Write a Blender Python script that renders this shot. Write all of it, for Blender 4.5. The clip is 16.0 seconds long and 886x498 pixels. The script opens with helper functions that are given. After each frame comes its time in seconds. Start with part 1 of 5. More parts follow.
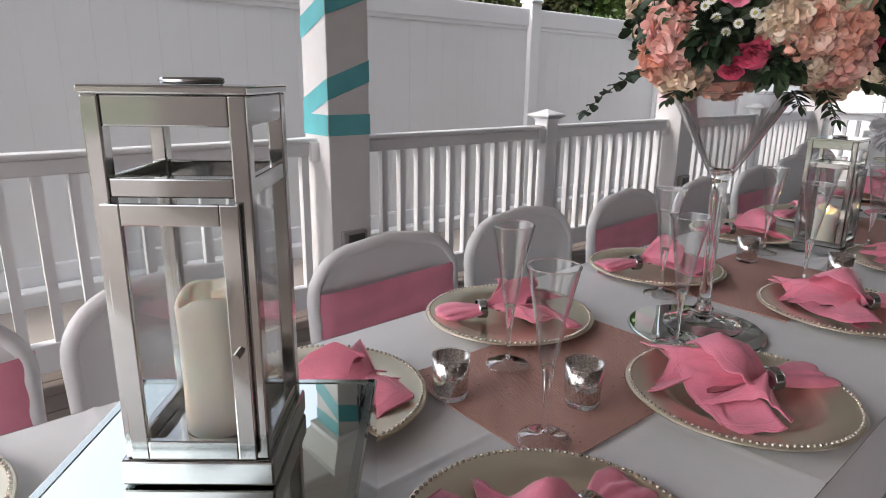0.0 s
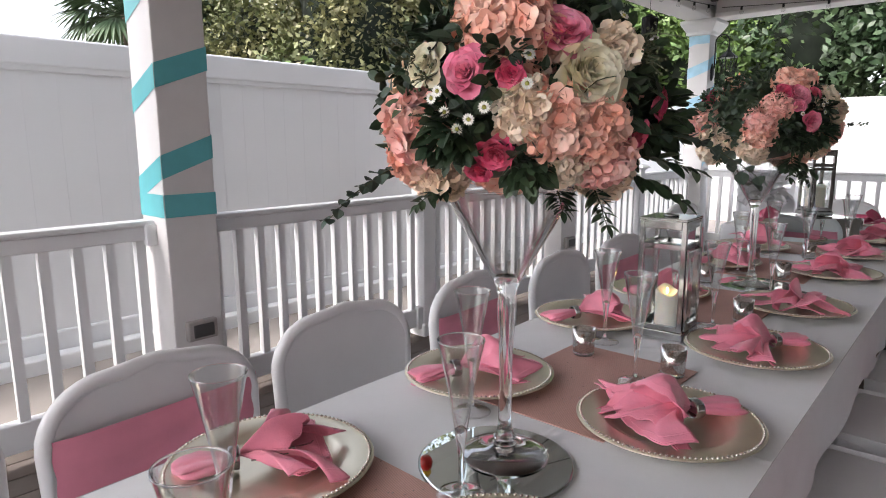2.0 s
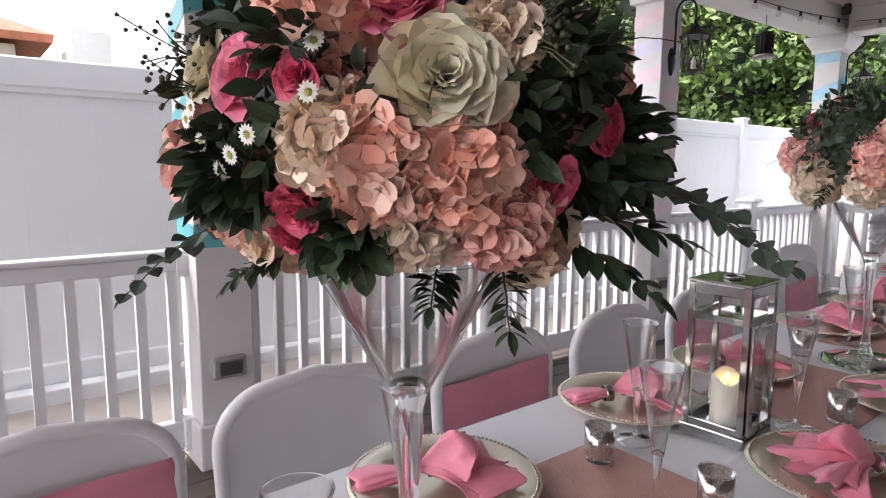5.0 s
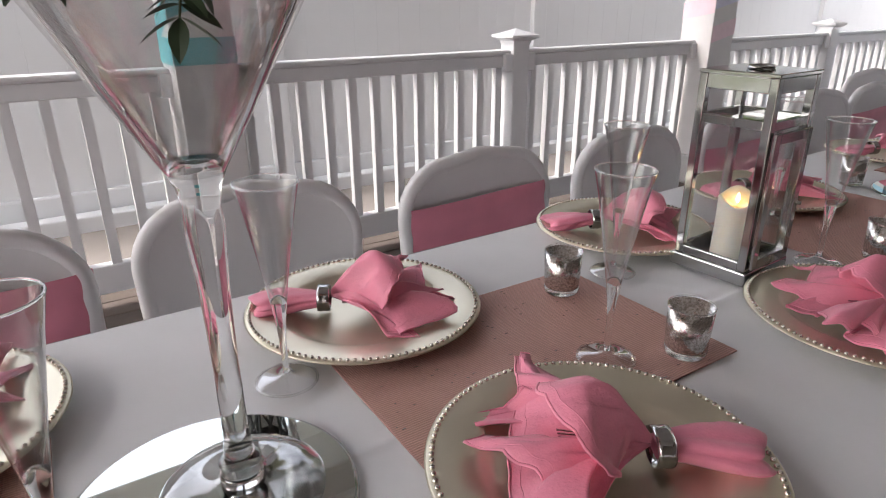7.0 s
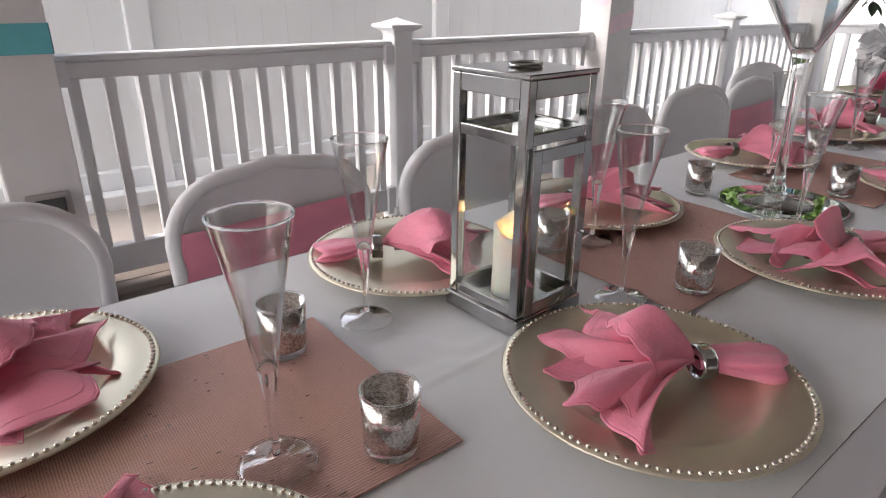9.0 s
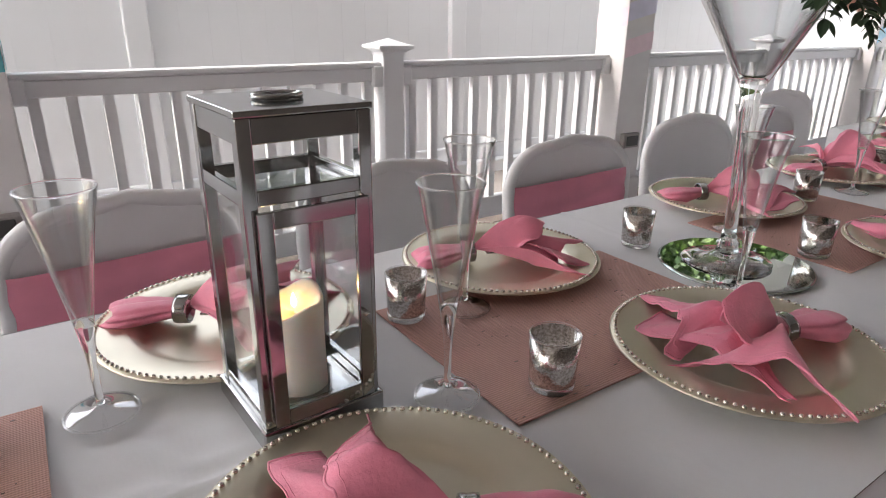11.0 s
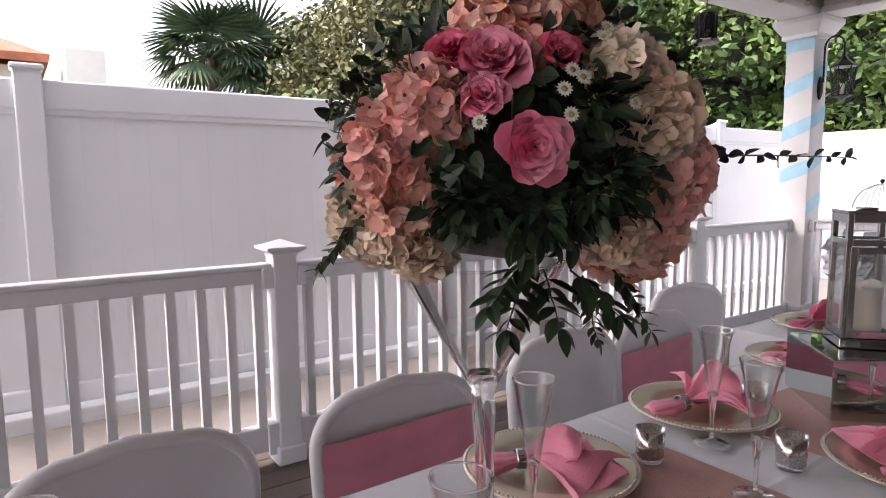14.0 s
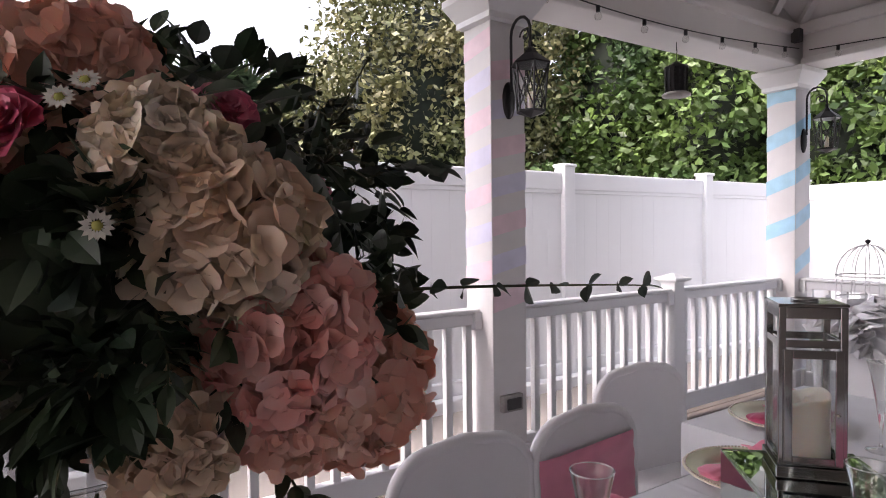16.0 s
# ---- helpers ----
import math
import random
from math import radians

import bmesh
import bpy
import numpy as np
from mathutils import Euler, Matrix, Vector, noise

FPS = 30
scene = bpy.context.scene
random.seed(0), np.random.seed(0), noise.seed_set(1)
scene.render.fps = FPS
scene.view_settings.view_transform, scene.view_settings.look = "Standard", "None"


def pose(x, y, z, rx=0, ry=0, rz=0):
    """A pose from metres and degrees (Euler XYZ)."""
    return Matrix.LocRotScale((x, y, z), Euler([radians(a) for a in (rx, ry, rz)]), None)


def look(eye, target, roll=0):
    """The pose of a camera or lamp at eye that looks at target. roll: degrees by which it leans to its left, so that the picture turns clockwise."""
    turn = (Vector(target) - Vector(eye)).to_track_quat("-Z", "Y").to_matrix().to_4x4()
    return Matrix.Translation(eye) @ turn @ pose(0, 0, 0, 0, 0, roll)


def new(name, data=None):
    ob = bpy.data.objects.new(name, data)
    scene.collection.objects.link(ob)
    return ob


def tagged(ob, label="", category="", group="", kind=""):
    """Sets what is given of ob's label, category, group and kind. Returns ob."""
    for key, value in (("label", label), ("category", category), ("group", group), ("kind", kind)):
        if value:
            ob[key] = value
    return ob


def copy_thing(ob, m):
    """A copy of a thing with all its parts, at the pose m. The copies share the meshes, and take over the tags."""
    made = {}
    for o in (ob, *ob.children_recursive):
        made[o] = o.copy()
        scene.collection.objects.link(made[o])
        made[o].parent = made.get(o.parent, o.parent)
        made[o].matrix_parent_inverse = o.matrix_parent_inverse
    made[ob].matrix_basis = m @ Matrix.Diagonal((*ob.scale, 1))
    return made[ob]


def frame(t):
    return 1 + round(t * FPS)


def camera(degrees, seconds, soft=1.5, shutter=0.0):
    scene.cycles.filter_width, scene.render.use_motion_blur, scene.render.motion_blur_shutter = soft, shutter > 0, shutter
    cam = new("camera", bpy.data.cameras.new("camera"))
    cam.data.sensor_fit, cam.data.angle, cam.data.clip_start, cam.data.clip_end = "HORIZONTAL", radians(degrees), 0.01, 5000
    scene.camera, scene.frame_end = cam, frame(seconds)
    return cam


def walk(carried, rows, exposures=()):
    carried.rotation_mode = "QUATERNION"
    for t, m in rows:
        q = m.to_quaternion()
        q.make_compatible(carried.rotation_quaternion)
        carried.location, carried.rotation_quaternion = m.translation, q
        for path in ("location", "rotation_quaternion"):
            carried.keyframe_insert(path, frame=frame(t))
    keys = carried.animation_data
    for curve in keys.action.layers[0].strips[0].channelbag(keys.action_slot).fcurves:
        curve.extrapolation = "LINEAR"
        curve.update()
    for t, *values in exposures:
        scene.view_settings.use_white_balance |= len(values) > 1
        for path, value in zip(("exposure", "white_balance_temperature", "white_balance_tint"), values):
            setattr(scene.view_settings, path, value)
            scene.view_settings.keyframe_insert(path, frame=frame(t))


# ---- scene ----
cam = camera(70.9, 16.0, soft=1.0)
SKY, SUN = 0.15, 0.9
EXPOSURES = [(0.0, 1.74, 6600, 13), (1.0, 1.93, 6600, 14), (3.0, 2.11, 6450, 13), (5.5, 2.24, 6500, 17), (6.3, 2.2, 6650, 16), (7.2, 2.05, 6750, 14), (8.0, 1.98, 6800, 15), (9.0, 2.31, 6750, 14), (11.5, 2.43, 6800, 13), (12.5, 2.37, 6700, 13), (13.5, 2.25, 6700, 18), (14.0, 2.18, 6700, 21), (14.5, 1.97, 6650, 22), (15.0, 1.85, 6650, 23), (15.5, 2.0, 6650, 23),
             (16.0, 2.12, 6650, 23)]
PATH = [
    (0, (0.178, -0.066, 1.214), (1.438, 1.396, 0.69), 0.8),
    (0.5, (0.27, -0.036, 1.219), (1.66, 1.315, 0.727), 0.8),
    (1, (0.364, -0.037, 1.232), (1.809, 1.269, 0.778), 0.5),
    (1.5, (0.47, -0.077, 1.257), (1.929, 1.24, 0.886), 0.7),
    (2, (0.533, -0.098, 1.273), (1.999, 1.219, 0.929), -0.2),
    (2.5, (0.619, -0.075, 1.271), (2.084, 1.255, 0.977), 0.4),
    (3, (0.711, -0.037, 1.318), (2.19, 1.3, 1.159), 1.1),
    (5.5, (1.016, -0.057, 1.264), (2.155, 1.551, 0.926), -0.2),
    (6, (1.089, -0.017, 1.22), (2.172, 1.587, 0.716), 0.2),
    (6.5, (1.145, 0.001, 1.187), (2.199, 1.566, 0.525), 0.1),
    (7, (1.226, -0.003, 1.168), (2.241, 1.555, 0.43), -0.2),
    (7.5, (1.316, -0.031, 1.166), (2.294, 1.548, 0.422), -0.3),
    (8, (1.383, -0.067, 1.17), (2.348, 1.521, 0.431), -0.7),
    (8.5, (1.472, -0.053, 1.163), (2.543, 1.464, 0.42), -0.4),
    (9, (1.595, 0.003, 1.155), (2.75, 1.447, 0.392), 0.6),
    (11.5, (2.063, -0.018, 1.147), (3.088, 1.55, 0.447), 0.8),
    (12, (2.175, 0.02, 1.158), (3.387, 1.469, 0.502), 1.2),
    (12.5, (2.239, 0.028, 1.197), (3.519, 1.474, 0.674), 0.7),
    (13, (2.322, 0.001, 1.242), (3.575, 1.527, 0.925), 1.0),
    (13.5, (2.388, -0.033, 1.277), (3.556, 1.572, 1.032), 0.0),
    (14, (2.443, -0.044, 1.302), (3.574, 1.59, 1.078), -0.5),
    (14.5, (2.55, -0.009, 1.321), (3.689, 1.627, 1.155), -0.6),
    (15, (2.651, 0.046, 1.354), (3.817, 1.668, 1.263), -0.2),
    (15.5, (2.767, 0.055, 1.354), (3.92, 1.687, 1.276), -1.8),
    (16, (2.886, 0.003, 1.366), (4.003, 1.661, 1.3), -0.7),
]
walk(cam, [(t, look(eye, target, roll)) for t, eye, target, roll in PATH], EXPOSURES)

# ---- world, sun ----
world = bpy.data.worlds.new("sky")
scene.world = world
world.use_nodes = True
wn = world.node_tree
sky = wn.nodes.new("ShaderNodeTexSky")
sky.sky_type = "NISHITA"
sky.sun_disc = False
sky.sun_elevation, sky.sun_rotation = radians(48), radians(-75)
sky.air_density, sky.dust_density, sky.ozone_density = 1.0, 3.5, 1.0
haze = wn.nodes.new("ShaderNodeHueSaturation")
haze.inputs["Saturation"].default_value = 0.4
wn.links.new(sky.outputs[0], haze.inputs["Color"])
wn.links.new(haze.outputs[0], wn.nodes["Background"].inputs[0])
wn.nodes["Background"].inputs[1].default_value = SKY
sun_data = bpy.data.lights.new("sun", "SUN")
sun_data.energy, sun_data.angle, sun_data.color = SUN, radians(14), (1.0, 0.96, 0.9)
sun = new("sun", sun_data)
sun.matrix_world = look((-8.0, 2.2, 9.0), (0.0, 0.0, 0.0))


# ---- materials ----
def mat(name, col, rough=0.5, metal=0.0, var=0.12, scale=6.0, bump=0.0, bscale=60.0, rnd=0.0, col2=None, trans=0.0, sss=0.0, sheen=0.0, spec=0.5, isl=0.0):
    m = bpy.data.materials.new(name)
    m.use_nodes = True
    n, l = m.node_tree.nodes, m.node_tree.links
    b = n["Principled BSDF"]
    b.inputs["Roughness"].default_value, b.inputs["Metallic"].default_value = rough, metal
    b.inputs["Transmission Weight"].default_value = trans
    b.inputs["Specular IOR Level"].default_value = spec
    if sss:
        b.inputs["Subsurface Weight"].default_value = sss
        b.inputs["Subsurface Radius"].default_value = (0.02, 0.012, 0.008)
        b.inputs["Subsurface Scale"].default_value = 0.5
    b.inputs["Sheen Weight"].default_value = sheen
    tc = n.new("ShaderNodeTexCoord")
    no = n.new("ShaderNodeTexNoise")
    no.inputs["Scale"].default_value, no.inputs["Detail"].default_value = scale, 8.0
    l.new(tc.outputs["Object"], no.inputs["Vector"])
    mix = n.new("ShaderNodeMix")
    mix.data_type = "RGBA"
    c2 = col2 or tuple(c * (1 - var) for c in col)
    mix.inputs[6].default_value, mix.inputs[7].default_value = (*col, 1), (*c2, 1)
    ramp = n.new("ShaderNodeMapRange")
    ramp.inputs[1].default_value, ramp.inputs[2].default_value = 0.35, 0.65
    l.new(no.outputs["Fac"], ramp.inputs[0])
    l.new(ramp.outputs[0], mix.inputs[0])
    out = mix.outputs[2]
    if rnd or isl:
        hsv = n.new("ShaderNodeHueSaturation")
        src = n.new("ShaderNodeNewGeometry").outputs["Random Per Island"] if isl else n.new("ShaderNodeObjectInfo").outputs["Random"]
        mr = n.new("ShaderNodeMapRange")
        k = isl or rnd
        mr.inputs[3].default_value, mr.inputs[4].default_value = 1 - k, 1 + k
        l.new(src, mr.inputs[0])
        l.new(mr.outputs[0], hsv.inputs["Value"])
        l.new(out, hsv.inputs["Color"])
        out = hsv.outputs[0]
    l.new(out, b.inputs["Base Color"])
    if bump:
        nb = n.new("ShaderNodeTexNoise")
        nb.inputs["Scale"].default_value, nb.inputs["Detail"].default_value = bscale, 6.0
        l.new(tc.outputs["Object"], nb.inputs["Vector"])
        bp = n.new("ShaderNodeBump")
        bp.inputs["Strength"].default_value, bp.inputs["Distance"].default_value = bump, 0.004
        l.new(nb.outputs["Fac"], bp.inputs["Height"])
        l.new(bp.outputs[0], b.inputs["Normal"])
    return m


def thin_glass(name, tint=(0.97, 0.98, 0.98), gain=1.0):
    m = bpy.data.materials.new(name)
    m.use_nodes = True
    n, l = m.node_tree.nodes, m.node_tree.links
    n.remove(n["Principled BSDF"])
    tr, gl, mx, lw, pw, ad = (n.new("ShaderNode" + k) for k in ("BsdfTransparent", "BsdfGlossy", "MixShader", "LayerWeight", "Math", "Math"))
    tr.inputs[0].default_value = (*tint, 1)
    gl.inputs["Roughness"].default_value = 0.02
    lw.inputs[0].default_value = 0.5
    pw.operation, ad.operation = "POWER", "MULTIPLY_ADD"
    pw.inputs[1].default_value = 3.0
    ad.use_clamp = True
    ad.inputs[1].default_value, ad.inputs[2].default_value = 0.85 * gain, 0.025 * gain
    l.new(lw.outputs["Facing"], pw.inputs[0])
    l.new(pw.outputs[0], ad.inputs[0])
    l.new(ad.outputs[0], mx.inputs[0])
    l.new(tr.outputs[0], mx.inputs[1])
    l.new(gl.outputs[0], mx.inputs[2])
    l.new(mx.outputs[0], n["Material Output"].inputs[0])
    return m


def woven(name, col, col2):
    m = mat(name, col, 0.55, 0.15, col2=col2, scale=3.0)
    n, l = m.node_tree.nodes, m.node_tree.links
    b = n["Principled BSDF"]
    tc = n.new("ShaderNodeTexCoord")
    w1 = n.new("ShaderNodeTexWave")
    w1.bands_direction = "Y"
    w1.inputs["Scale"].default_value, w1.inputs["Distortion"].default_value = 95.0, 0.9
    w2 = n.new("ShaderNodeTexWave")
    w2.bands_direction = "X"
    w2.inputs["Scale"].default_value, w2.inputs["Distortion"].default_value = 120.0, 0.8
    mul = n.new("ShaderNodeMath")
    mul.operation = "MULTIPLY_ADD"
    mul.inputs[1].default_value = 0.3
    bp = n.new("ShaderNodeBump")
    bp.inputs["Strength"].default_value, bp.inputs["Distance"].default_value = 0.5, 0.002
    for w in (w1, w2):
        l.new(tc.outputs["Object"], w.inputs["Vector"])
    l.new(w2.outputs["Fac"], mul.inputs[0])
    l.new(w1.outputs["Fac"], mul.inputs[2])
    l.new(mul.outputs[0], bp.inputs["Height"])
    l.new(bp.outputs[0], b.inputs["Normal"])
    thread = n.new("ShaderNodeMix")
    thread.data_type, thread.blend_type = "RGBA", "MULTIPLY"
    src = b.inputs["Base Color"].links[0].from_socket
    ramp = n.new("ShaderNodeMapRange")
    ramp.inputs["To Min"].default_value, ramp.inputs["To Max"].default_value = 0.82, 1.15
    thread.inputs["Factor"].default_value = 1.0
    l.new(w1.outputs["Fac"], ramp.inputs["Value"])
    l.new(src, thread.inputs["A"])
    l.new(ramp.outputs[0], thread.inputs["B"])
    l.new(thread.outputs["Result"], b.inputs["Base Color"])
    return m


WHITE_PAINT = mat("white_vinyl", (0.725, 0.735, 0.75), 0.35, var=0.06, scale=2.5, bump=0.05, bscale=8)
FENCE_WHITE = mat("fence_vinyl", (0.73, 0.75, 0.765), 0.4, var=0.05, scale=1.2, bump=0.06, bscale=3)
PILLAR_WHITE = mat("pillar_paint", (0.65, 0.64, 0.64), 0.5, var=0.07, scale=5, bump=0.1, bscale=30)
TEAL = mat("teal_band", (0.11, 0.43, 0.47), 0.45, var=0.12, scale=9)
SKYBLUE = mat("light_blue_band", (0.36, 0.63, 0.78), 0.45, var=0.15, scale=9)
PINKBAND = mat("pale_pink_band", (0.78, 0.6, 0.66), 0.45, var=0.12, scale=9)
LILAC = mat("lilac_band", (0.64, 0.64, 0.78), 0.45, var=0.12, scale=9)
CLOTH = mat("white_tablecloth", (0.72, 0.73, 0.745), 0.7, var=0.09, scale=4, bump=0.42, bscale=12, sheen=0.2)
COVER = mat("white_spandex", (0.72, 0.72, 0.73), 0.6, var=0.05, scale=5, bump=0.12, bscale=14, sheen=0.25)
SASH = mat("pink_sash", (0.78, 0.27, 0.37), 0.6, var=0.14, scale=7, bump=0.15, bscale=22, sheen=0.3)
NAPKIN = mat("pink_napkin", (0.87, 0.275, 0.385), 0.52, var=0.16, scale=18, bump=0.22, bscale=240, sheen=0.2)
DARKNAP = mat("deep_pink_napkin", (0.5, 0.05, 0.13), 0.65, var=0.15, scale=18, bump=0.15, bscale=240, sheen=0.3)
CHARGER = mat("champagne_silver", (0.72, 0.67, 0.53), 0.34, 0.85, var=0.08, scale=12)
BEAD = mat("bead_silver", (0.72, 0.68, 0.6), 0.25, 0.9, var=0.1, scale=30)
STEEL = mat("polished_steel", (0.49, 0.495, 0.49), 0.1, 1.0, var=0.18, scale=14)
CUTLERY = mat("cutlery_steel", (0.45, 0.44, 0.43), 0.2, 1.0, var=0.1, scale=20)
MIRROR = mat("mirror", (0.66, 0.72, 0.69), 0.02, 1.0, var=0.02)
MIRROR_EDGE = mat("mirror_bevel", (0.5, 0.56, 0.54), 0.1, 0.9, var=0.1)
MERCURY = mat("mercury_glass", (0.78, 0.76, 0.74), 0.11, 0.95, col2=(0.38, 0.35, 0.32), scale=330, bump=0.12, bscale=260)
GLASS = thin_glass("drinking_glass", (0.95, 0.955, 0.955), 2.3)
PANE = thin_glass("lantern_pane", (0.97, 0.98, 0.98), 0.9)
VASEGLASS = thin_glass("vase_wall", (0.94, 0.945, 0.945), 2.6)
CRYSTAL = mat("vase_glass", (0.97, 0.98, 0.98), 0.01, trans=1.0, var=0.0)
WAX = mat("ivory_wax", (0.86, 0.815, 0.71), 0.5, var=0.08, scale=20, sss=0.4)
MAT_WEAVE = woven("rose_weave", (0.62, 0.37, 0.315), (0.52, 0.3, 0.255))
DECK = mat("deck_board", (0.14, 0.112, 0.096), 0.65, var=0.3, scale=3, bump=0.3, bscale=40, rnd=0.18)
CONCRETE = mat("beige_concrete", (0.3, 0.27, 0.25), 0.85, var=0.15, scale=1.5, bump=0.3, bscale=30)
BLACK = mat("black_iron", (0.02, 0.02, 0.022), 0.45, 0.3, var=0.3, scale=30)
DARKGAP = mat("dark_plastic", (0.06, 0.06, 0.06), 0.5, var=0.2)
GREYBOX = mat("grey_weatherproof_plastic", (0.33, 0.31, 0.3), 0.5, var=0.2, scale=12)
CEIL = mat("painted_ceiling", (0.74, 0.72, 0.71), 0.6, var=0.08, scale=1.5, bump=0.1, bscale=9)
ROOFTILE = mat("terracotta_roof", (0.5, 0.17, 0.1), 0.8, var=0.3, scale=4, bump=0.4, bscale=12)
# for the added wall that holds light back, kept dark to bounce little
WALLTAN = mat("tan_blocker_wall", (0.21, 0.18, 0.165), 0.85, var=0.12, scale=2, bump=0.3, bscale=40)
STUCCO = mat("white_stucco", (0.75, 0.72, 0.68), 0.85, var=0.1, scale=3, bump=0.3, bscale=50)
PEACH = mat("peach_petal", (0.93, 0.47, 0.36), 0.5, col2=(0.95, 0.68, 0.57), scale=30, isl=0.09, sss=0.15)
PEACHPINK = mat("coral_petal", (0.94, 0.43, 0.38), 0.5, col2=(0.95, 0.64, 0.57), scale=30, isl=0.09, sss=0.15)
CREAM = mat("cream_petal", (0.85, 0.77, 0.64), 0.55, col2=(0.86, 0.66, 0.5), scale=14, isl=0.1, sss=0.15)
ROSE = mat("pink_rose_petal", (0.85, 0.19, 0.33), 0.5, col2=(0.9, 0.36, 0.48), scale=30, isl=0.14, sss=0.12)
HOTROSE = mat("hot_pink_rose_petal", (0.72, 0.06, 0.17), 0.5, col2=(0.8, 0.18, 0.28), scale=30, isl=0.14, sss=0.1)
WHITEROSE = mat("ivory_rose_petal", (0.84, 0.8, 0.64), 0.5, col2=(0.8, 0.74, 0.52), scale=20, isl=0.07, sss=0.15)
DAISYW = mat("daisy_petal", (0.74, 0.74, 0.68), 0.55, var=0.1, isl=0.15)
DAISYC = mat("daisy_centre", (0.42, 0.42, 0.1), 0.7, var=0.2)
LEAF = mat("dark_leaf", (0.022, 0.045, 0.024), 0.5, col2=(0.045, 0.075, 0.035), scale=20, isl=0.4)
EUCA = mat("eucalyptus_leaf", (0.036, 0.06, 0.046), 0.6, col2=(0.065, 0.097, 0.073), scale=20, isl=0.3)
TWIG = mat("green_stem", (0.06, 0.07, 0.03), 0.6, var=0.3)
TREE_A = mat("hedge_leaf", (0.03, 0.065, 0.018), 0.5, col2=(0.1, 0.16, 0.035), scale=0.8, isl=0.45)
TREE_B = mat("olive_leaf", (0.09, 0.11, 0.04), 0.55, col2=(0.17, 0.16, 0.07), scale=0.9, isl=0.4)
TREE_C = mat("deep_leaf", (0.03, 0.06, 0.025), 0.5, col2=(0.06, 0.09, 0.04), scale=0.9, isl=0.4)
# near-black: the shade deep inside the crowns is put into this colour
TREE_IN = mat("painted_inner_shade", (0.012, 0.02, 0.01), 0.9, var=0.5, scale=6, bump=1.0, bscale=8)
PALM = mat("palm_leaf", (0.05, 0.085, 0.045), 0.45, col2=(0.09, 0.13, 0.07), scale=2, isl=0.3)
BARK = mat("bark", (0.12, 0.09, 0.065), 0.9, var=0.4, scale=12, bump=0.6, bscale=25)
GRASS = mat("grass_ground", (0.08, 0.1, 0.04), 0.9, var=0.4, scale=3, bump=0.5, bscale=40)
TULLE = mat("tulle", (0.8, 0.8, 0.82), 0.8, var=0.08, scale=20, bump=0.5, bscale=60)
BULB = thin_glass("bulb_glass", (0.93, 0.93, 0.92), 1.5)
REDPAINT = mat("red_gloss", (0.55, 0.02, 0.02), 0.3, var=0.2)
YELLOWPAINT = mat("yellow_gloss", (0.7, 0.45, 0.05), 0.35, var=0.2)
NAVY = mat("navy_print", (0.02, 0.08, 0.14), 0.5, var=0.1)


def flame_material():
    m = bpy.data.materials.new("flame")
    m.use_nodes = True
    b = m.node_tree.nodes["Principled BSDF"]
    b.inputs["Base Color"].default_value = (1, 0.7, 0.35, 1)
    b.inputs["Emission Color"].default_value = (1, 0.62, 0.25, 1)
    b.inputs["Emission Strength"].default_value = 9
    return m


FLAME = flame_material()


# ---- mesh helpers ----
def mesh_of(name, bm, material, smooth=True):
    me = bpy.data.meshes.new(name)
    bm.to_mesh(me)
    bm.free()
    me.materials.append(material)
    if smooth:
        for p in me.polygons:
            p.use_smooth = True
    return me


def part(name, bm, material, parent=None, label="", smooth=False):
    ob = new(name, mesh_of(name, bm, material, smooth))
    ob.parent = parent
    return tagged(ob, label=label)


def thing(name, label, category, group="", kind="", m=None):
    ob = tagged(new(name), label, category, group, kind)
    if m is not None:
        ob.matrix_basis = m
    return ob


def structure(name, bm, material, label, category="", smooth=False):
    return tagged(part(name, bm, material, None, "", smooth), label, category, "", "structure")


def box(bm, x0, x1, y0, y1, z0, z1, bevel=0.0, m=None):
    mm = Matrix.Translation(((x0 + x1) / 2, (y0 + y1) / 2, (z0 + z1) / 2)) @ Matrix.Diagonal((x1 - x0, y1 - y0, z1 - z0, 1))
    r = bmesh.ops.create_cube(bm, size=1, matrix=mm)
    vs = r["verts"]
    if bevel:
        es = list({e for v in vs for e in v.link_edges})
        r2 = bmesh.ops.bevel(bm, geom=es, offset=bevel, segments=2, affect="EDGES", profile=0.5)
        vs = list({v for f in r2["faces"] for v in f.verts} | {v for v in vs if v.is_valid})
    if m is not None:
        bmesh.ops.transform(bm, matrix=m, verts=vs)
    return vs


def lathe(bm, prof, segs=32, m=None):
    rings = []
    for r, z in prof:
        if r < 1e-6:
            rings.append([bm.verts.new((0, 0, z))])
        else:
            rings.append([bm.verts.new((r * math.cos(2 * math.pi * i / segs), r * math.sin(2 * math.pi * i / segs), z)) for i in range(segs)])
    for a, b in zip(rings, rings[1:]):
        for i in range(segs):
            j = (i + 1) % segs
            if len(a) == 1 and len(b) > 1:
                bm.faces.new((a[0], b[j], b[i]))
            elif len(b) == 1 and len(a) > 1:
                bm.faces.new((a[i], a[j], b[0]))
            elif len(a) > 1:
                bm.faces.new((a[i], a[j], b[j], b[i]))
    vs = [v for r in rings for v in r]
    if m is not None:
        bmesh.ops.transform(bm, matrix=m, verts=vs)
    return vs


